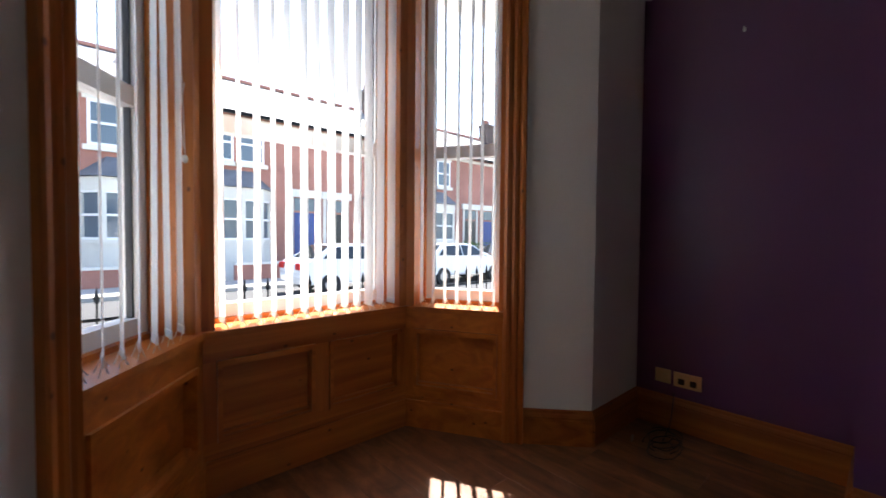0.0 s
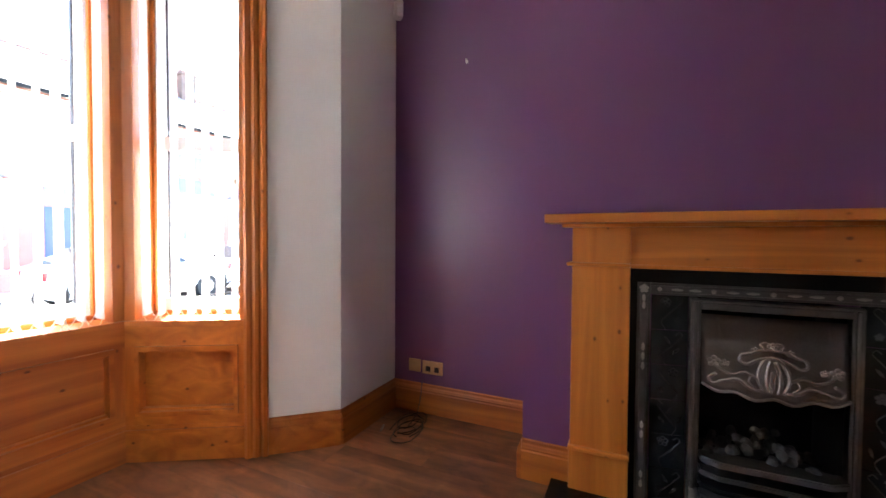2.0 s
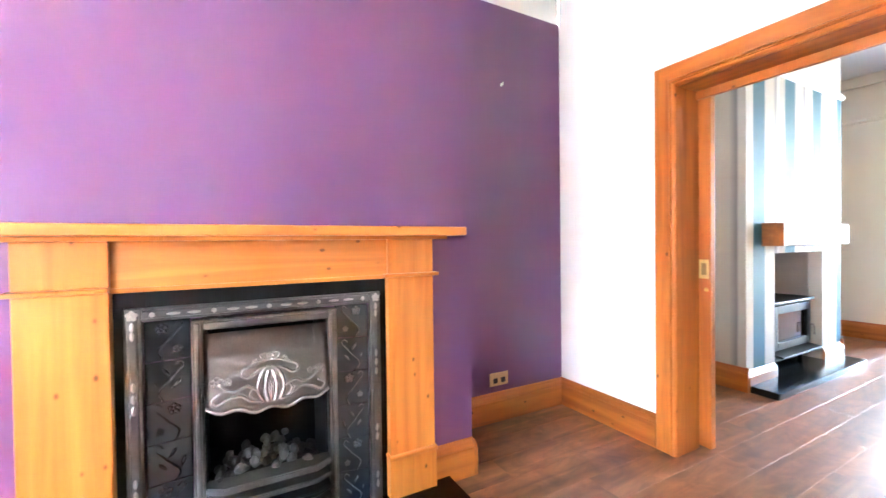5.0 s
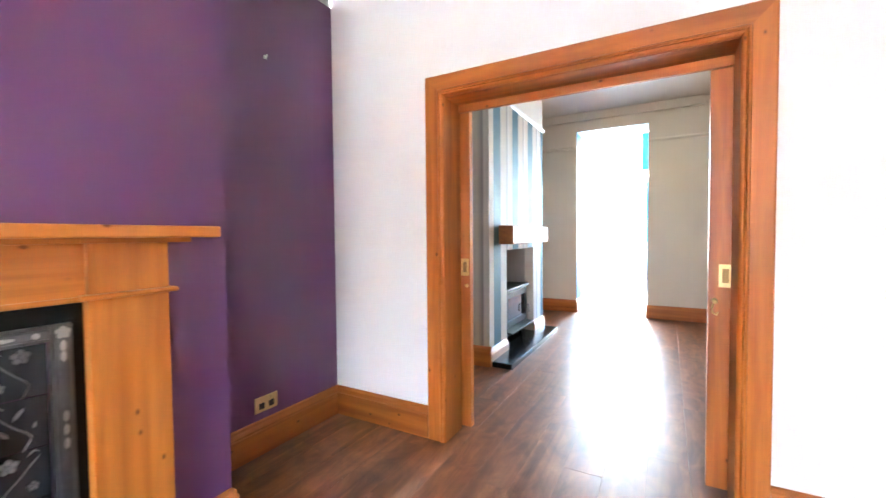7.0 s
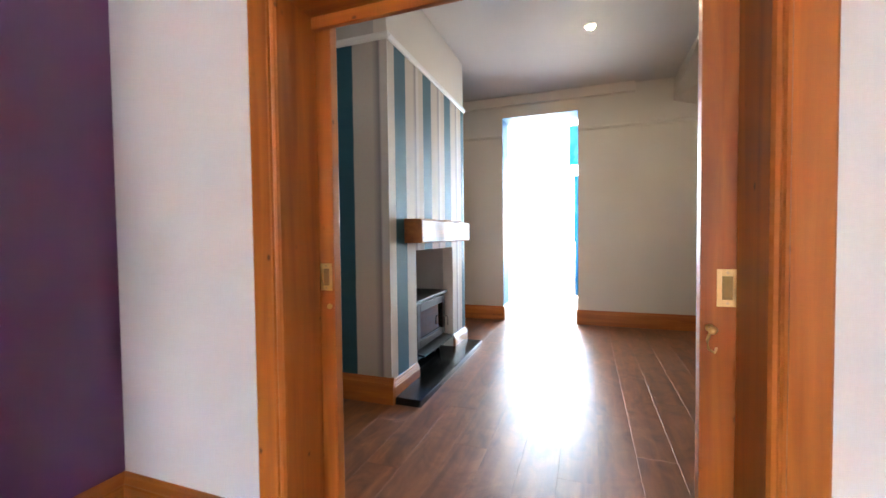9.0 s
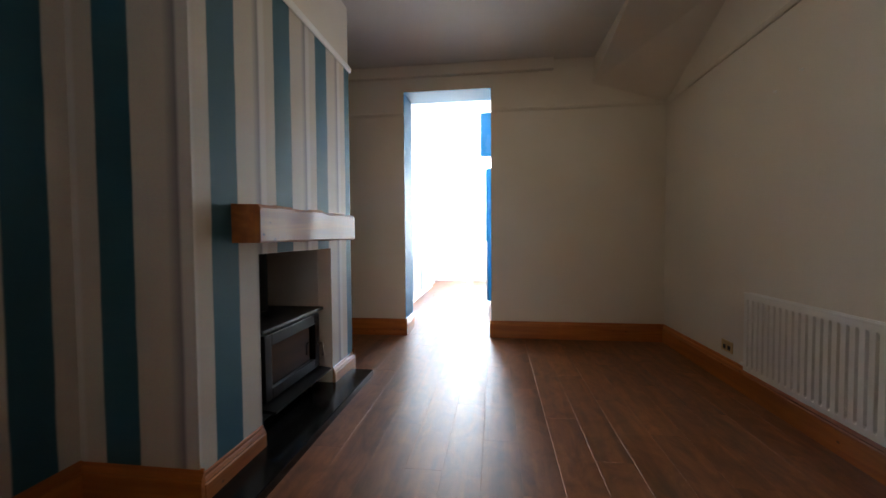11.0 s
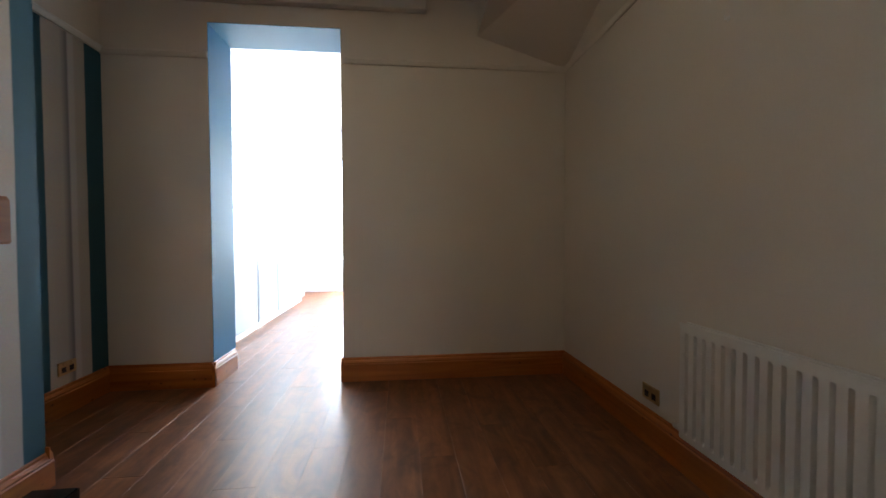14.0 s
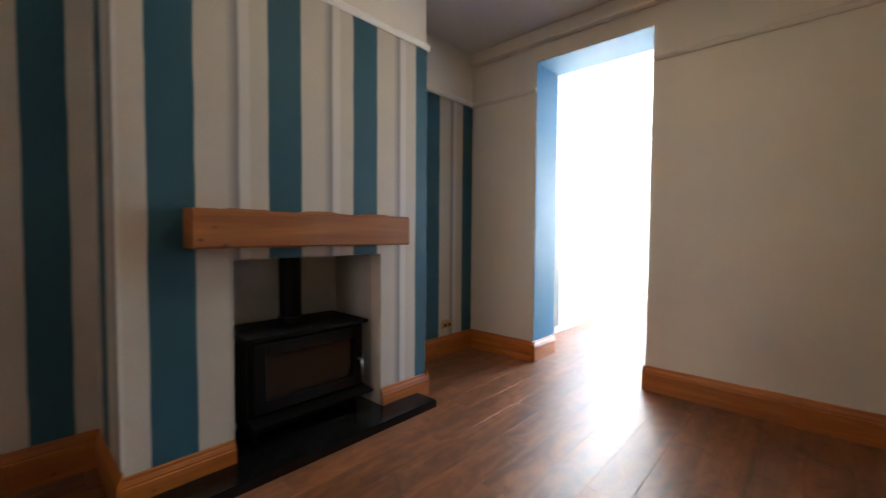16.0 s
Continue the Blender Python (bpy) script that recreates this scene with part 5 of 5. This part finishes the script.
        part("sill", boxed(xa - 0.12, HY, za - 0.16, xb + 0.12, HY + 0.12, za), M_STONE, win)
        part("lintel", boxed(xa - 0.12, HY, zb, xb + 0.12, HY + 0.03, zb + 0.2), M_STONE, win)
    sash(bx + 0.25, bx + 1.25, 3.75, 5.15)
    sash(bx + 1.4, bx + 2.35, 3.75, 5.15)
    dx = x0 + (0.25 if flip else w - 1.25)
    part("door_surround", box(box(boxed(dx - 0.14, HY, GZ, dx, HY + 0.05, 2.62), dx + 1.0, HY, GZ, dx + 1.14, HY + 0.05, 2.62), dx - 0.24, HY, 2.62, dx + 1.24, HY + 0.14, 2.92), M_STONE, h)
    dd = part("door", boxed(dx + 0.05, HY, GZ + 0.15, dx + 0.95, HY + 0.025, 1.98), door_mat, h)
    part("fanlight", boxed(dx + 0.05, HY, 2.06, dx + 0.95, HY + 0.02, 2.58), M_HOUSEGLASS, dd)
    part("garden_wall", boxed(x0, HY + 1.9, GZ - 0.14, x0 + w - 1.1, HY + 2.05, 0.05), M_BRICK, h)
    part("coping", boxed(x0, HY + 1.86, 0.05, x0 + w - 1.1, HY + 2.09, 0.13), M_STONE, h)
    return h


for k in range(9):
    terrace = house(-31.4 + k * 5.2, 5.2, M_DOORBLUE if k % 3 == 2 else M_DOORBLACK, k % 2 == 1, "red brick terraced house with white bay window" + (" and dark blue door" if k % 3 == 2 else " and dark door"))
    terrace.matrix_world = Matrix.Translation((0, 0, GZ * (1 - 1.06))) @ Matrix.Diagonal((1, 1, 1.06, 1))
hg = bmesh.new()
rng = random.Random(8)
for k in range(2200):
    p = Vector((rng.uniform(-26.5, -22.6) if k % 2 else rng.uniform(-17.5, -12.8), HY + 1.6 + rng.uniform(-0.28, 0.28), rng.uniform(GZ, 0.85) + 0.05 * noise.noise(Vector((k * 0.1, 0, 0)))))
    a, b = Vector((rng.gauss(0, 1), rng.gauss(0, 1), rng.gauss(0, 1))).normalized() * 0.07, Vector((rng.gauss(0, 1), rng.gauss(0, 1), rng.gauss(0, 1))).normalized() * 0.05
    hg.faces.new([hg.verts.new(p + v) for v in (a, b, -a, -b)])
tagged(finish("hedge", hg, M_HEDGE), "clipped green privet hedge behind a garden wall", "hedge", kind="stuff")


def car(x, y, paint, label, face=1):
    c = thing("parked_car", label, "car", at=pose(x, y, GZ - 0.11, 0, 0, 0 if face > 0 else 180))
    side = [(-2.1, 0.32), (2.05, 0.32), (2.12, 0.62), (1.95, 0.80), (1.0, 0.98), (0.35, 1.40), (-0.1, 1.47), (-1.2, 1.43), (-1.75, 1.02), (-2.1, 0.95), (-2.16, 0.6)]
    b = bmesh.new()
    prism([(u, -0.86, v) for u, v in side], (0, 1.72, 0), b)
    for v in b.verts:
        if v.co.z > 1.05:
            v.co.y *= 0.80
    bmesh.ops.bevel(b, geom=b.edges[:], offset=0.06, segments=3, affect="EDGES")
    part("body", b, paint, c, smooth=False)
    for s in (-1, 1):
        y0 = s * 0.80
        gl = [(0.80, 1.02), (0.25, 1.36), (-0.35, 1.40), (-0.35, 1.02)]
        part("side_window", prism([(u, s * (0.872 - (v - 1.02) * 0.42), v) for u, v in gl], (0, s * 0.006, 0)), M_CARGLASS, c)
        gl = [(-0.42, 1.02), (-0.42, 1.40), (-1.15, 1.37), (-1.55, 1.05)]
        part("side_window", prism([(u, s * (0.872 - (v - 1.02) * 0.42), v) for u, v in gl], (0, s * 0.006, 0)), M_CARGLASS, c)
        for u in (-1.32, 1.32):
            wh = part("wheel", cyl(bmesh.new(), (u, s * 0.70, 0.31), (u, s * 0.885, 0.31), 0.31, seg=24), M_TYRE, c)
            part("rim", cyl(bmesh.new(), (u, s * 0.86, 0.31), (u, s * 0.895, 0.31), 0.2, 0.17, 10), M_ALLOY, wh)
        part("tail_light", boxed(-2.185, s * 0.62 - 0.13, 0.74, -2.06, s * 0.62 + 0.2 * 0.85, 0.92, bevel=0.02), M_REDLAMP, c, "red tail light")
        part("headlight", boxed(1.93, s * 0.6 - 0.15, 0.62, 2.10, s * 0.6 + 0.15, 0.75, bevel=0.02), M_ALLOY, c)
        part("mirror", ball(bmesh.new(), (0.72, s * 0.98, 1.02), 0.1, 0.7, 1, 0.7), paint, c)
    rw = [(-1.24, 1.405), (-1.735, 1.04)]
    part("rear_window", prism([(rw[0][0] - 0.01, -0.6, rw[0][1]), (rw[1][0] - 0.01, -0.68, rw[1][1]), (rw[1][0] - 0.01, 0.68, rw[1][1]), (rw[0][0] - 0.01, 0.6, rw[0][1])], (-0.02, 0, 0.01)), M_CARGLASS, c)
    part("windscreen", prism([(0.40, -0.6, 1.37), (0.98, -0.7, 1.0), (0.98, 0.7, 1.0), (0.40, 0.6, 1.37)], (0.012, 0, 0.012)), M_CARGLASS, c)
    return c


car(-3.9, -14.3, M_CARW, "white hatchback parked at the kerb", -1)
car(-8.1, -14.2, M_CARW, "white car parked at the kerb", -1)
car(-12.5, -14.6, M_CARD, "dark grey car parked across the street", -1)

# ---- laminate planks, laid along the walk ----
PW, PL, GAP = 0.19, 1.26, 0.0005
plank_cache = {}
floor = tagged(new("floor"), "dark walnut laminate floor with bevelled joints", "floor", kind="structure")


def plank(x0, y0, x1, y1):
    key = (round(x1 - x0, 3), round(y1 - y0, 3))
    if key not in plank_cache:
        w, ln = key
        b = 0.0013
        pb = bmesh.new()
        lo = [pb.verts.new(p) for p in ((0, 0, -0.012), (w, 0, -0.012), (w, ln, -0.012), (0, ln, -0.012))]
        md = [pb.verts.new(p) for p in ((0, 0, -0.0008), (w, 0, -0.0008), (w, ln, -0.0008), (0, ln, -0.0008))]
        hi = [pb.verts.new(p) for p in ((b, b * 0.3, 0), (w - b, b * 0.3, 0), (w - b, ln - b * 0.3, 0), (b, ln - b * 0.3, 0))]
        for u, v in ((lo, md), (md, hi)):
            for k in range(4):
                pb.faces.new((u[k], u[(k + 1) % 4], v[(k + 1) % 4], v[k]))
        pb.faces.new(hi)
        me = bpy.data.meshes.new("plank")
        pb.to_mesh(me)
        pb.free()
        me.materials.append(M_FLOOR)
        plank_cache[key] = me
    o = new("plank", plank_cache[key])
    o.parent = floor
    o.location = (x0, y0, 0)


rows_n = math.ceil((EAST + 0.02) / PW)
for r in range(rows_n):
    x0, x1 = r * PW, min((r + 1) * PW, EAST + 0.02)
    y = -5.0 - (r * 0.47) % PL
    while y < 10.0:
        a, b = max(y, -5.0), min(y + PL, 10.0)
        if b - a > 0.05:
            plank(x0, a + GAP / 2, x1 - GAP, b - GAP / 2)
        y += PL
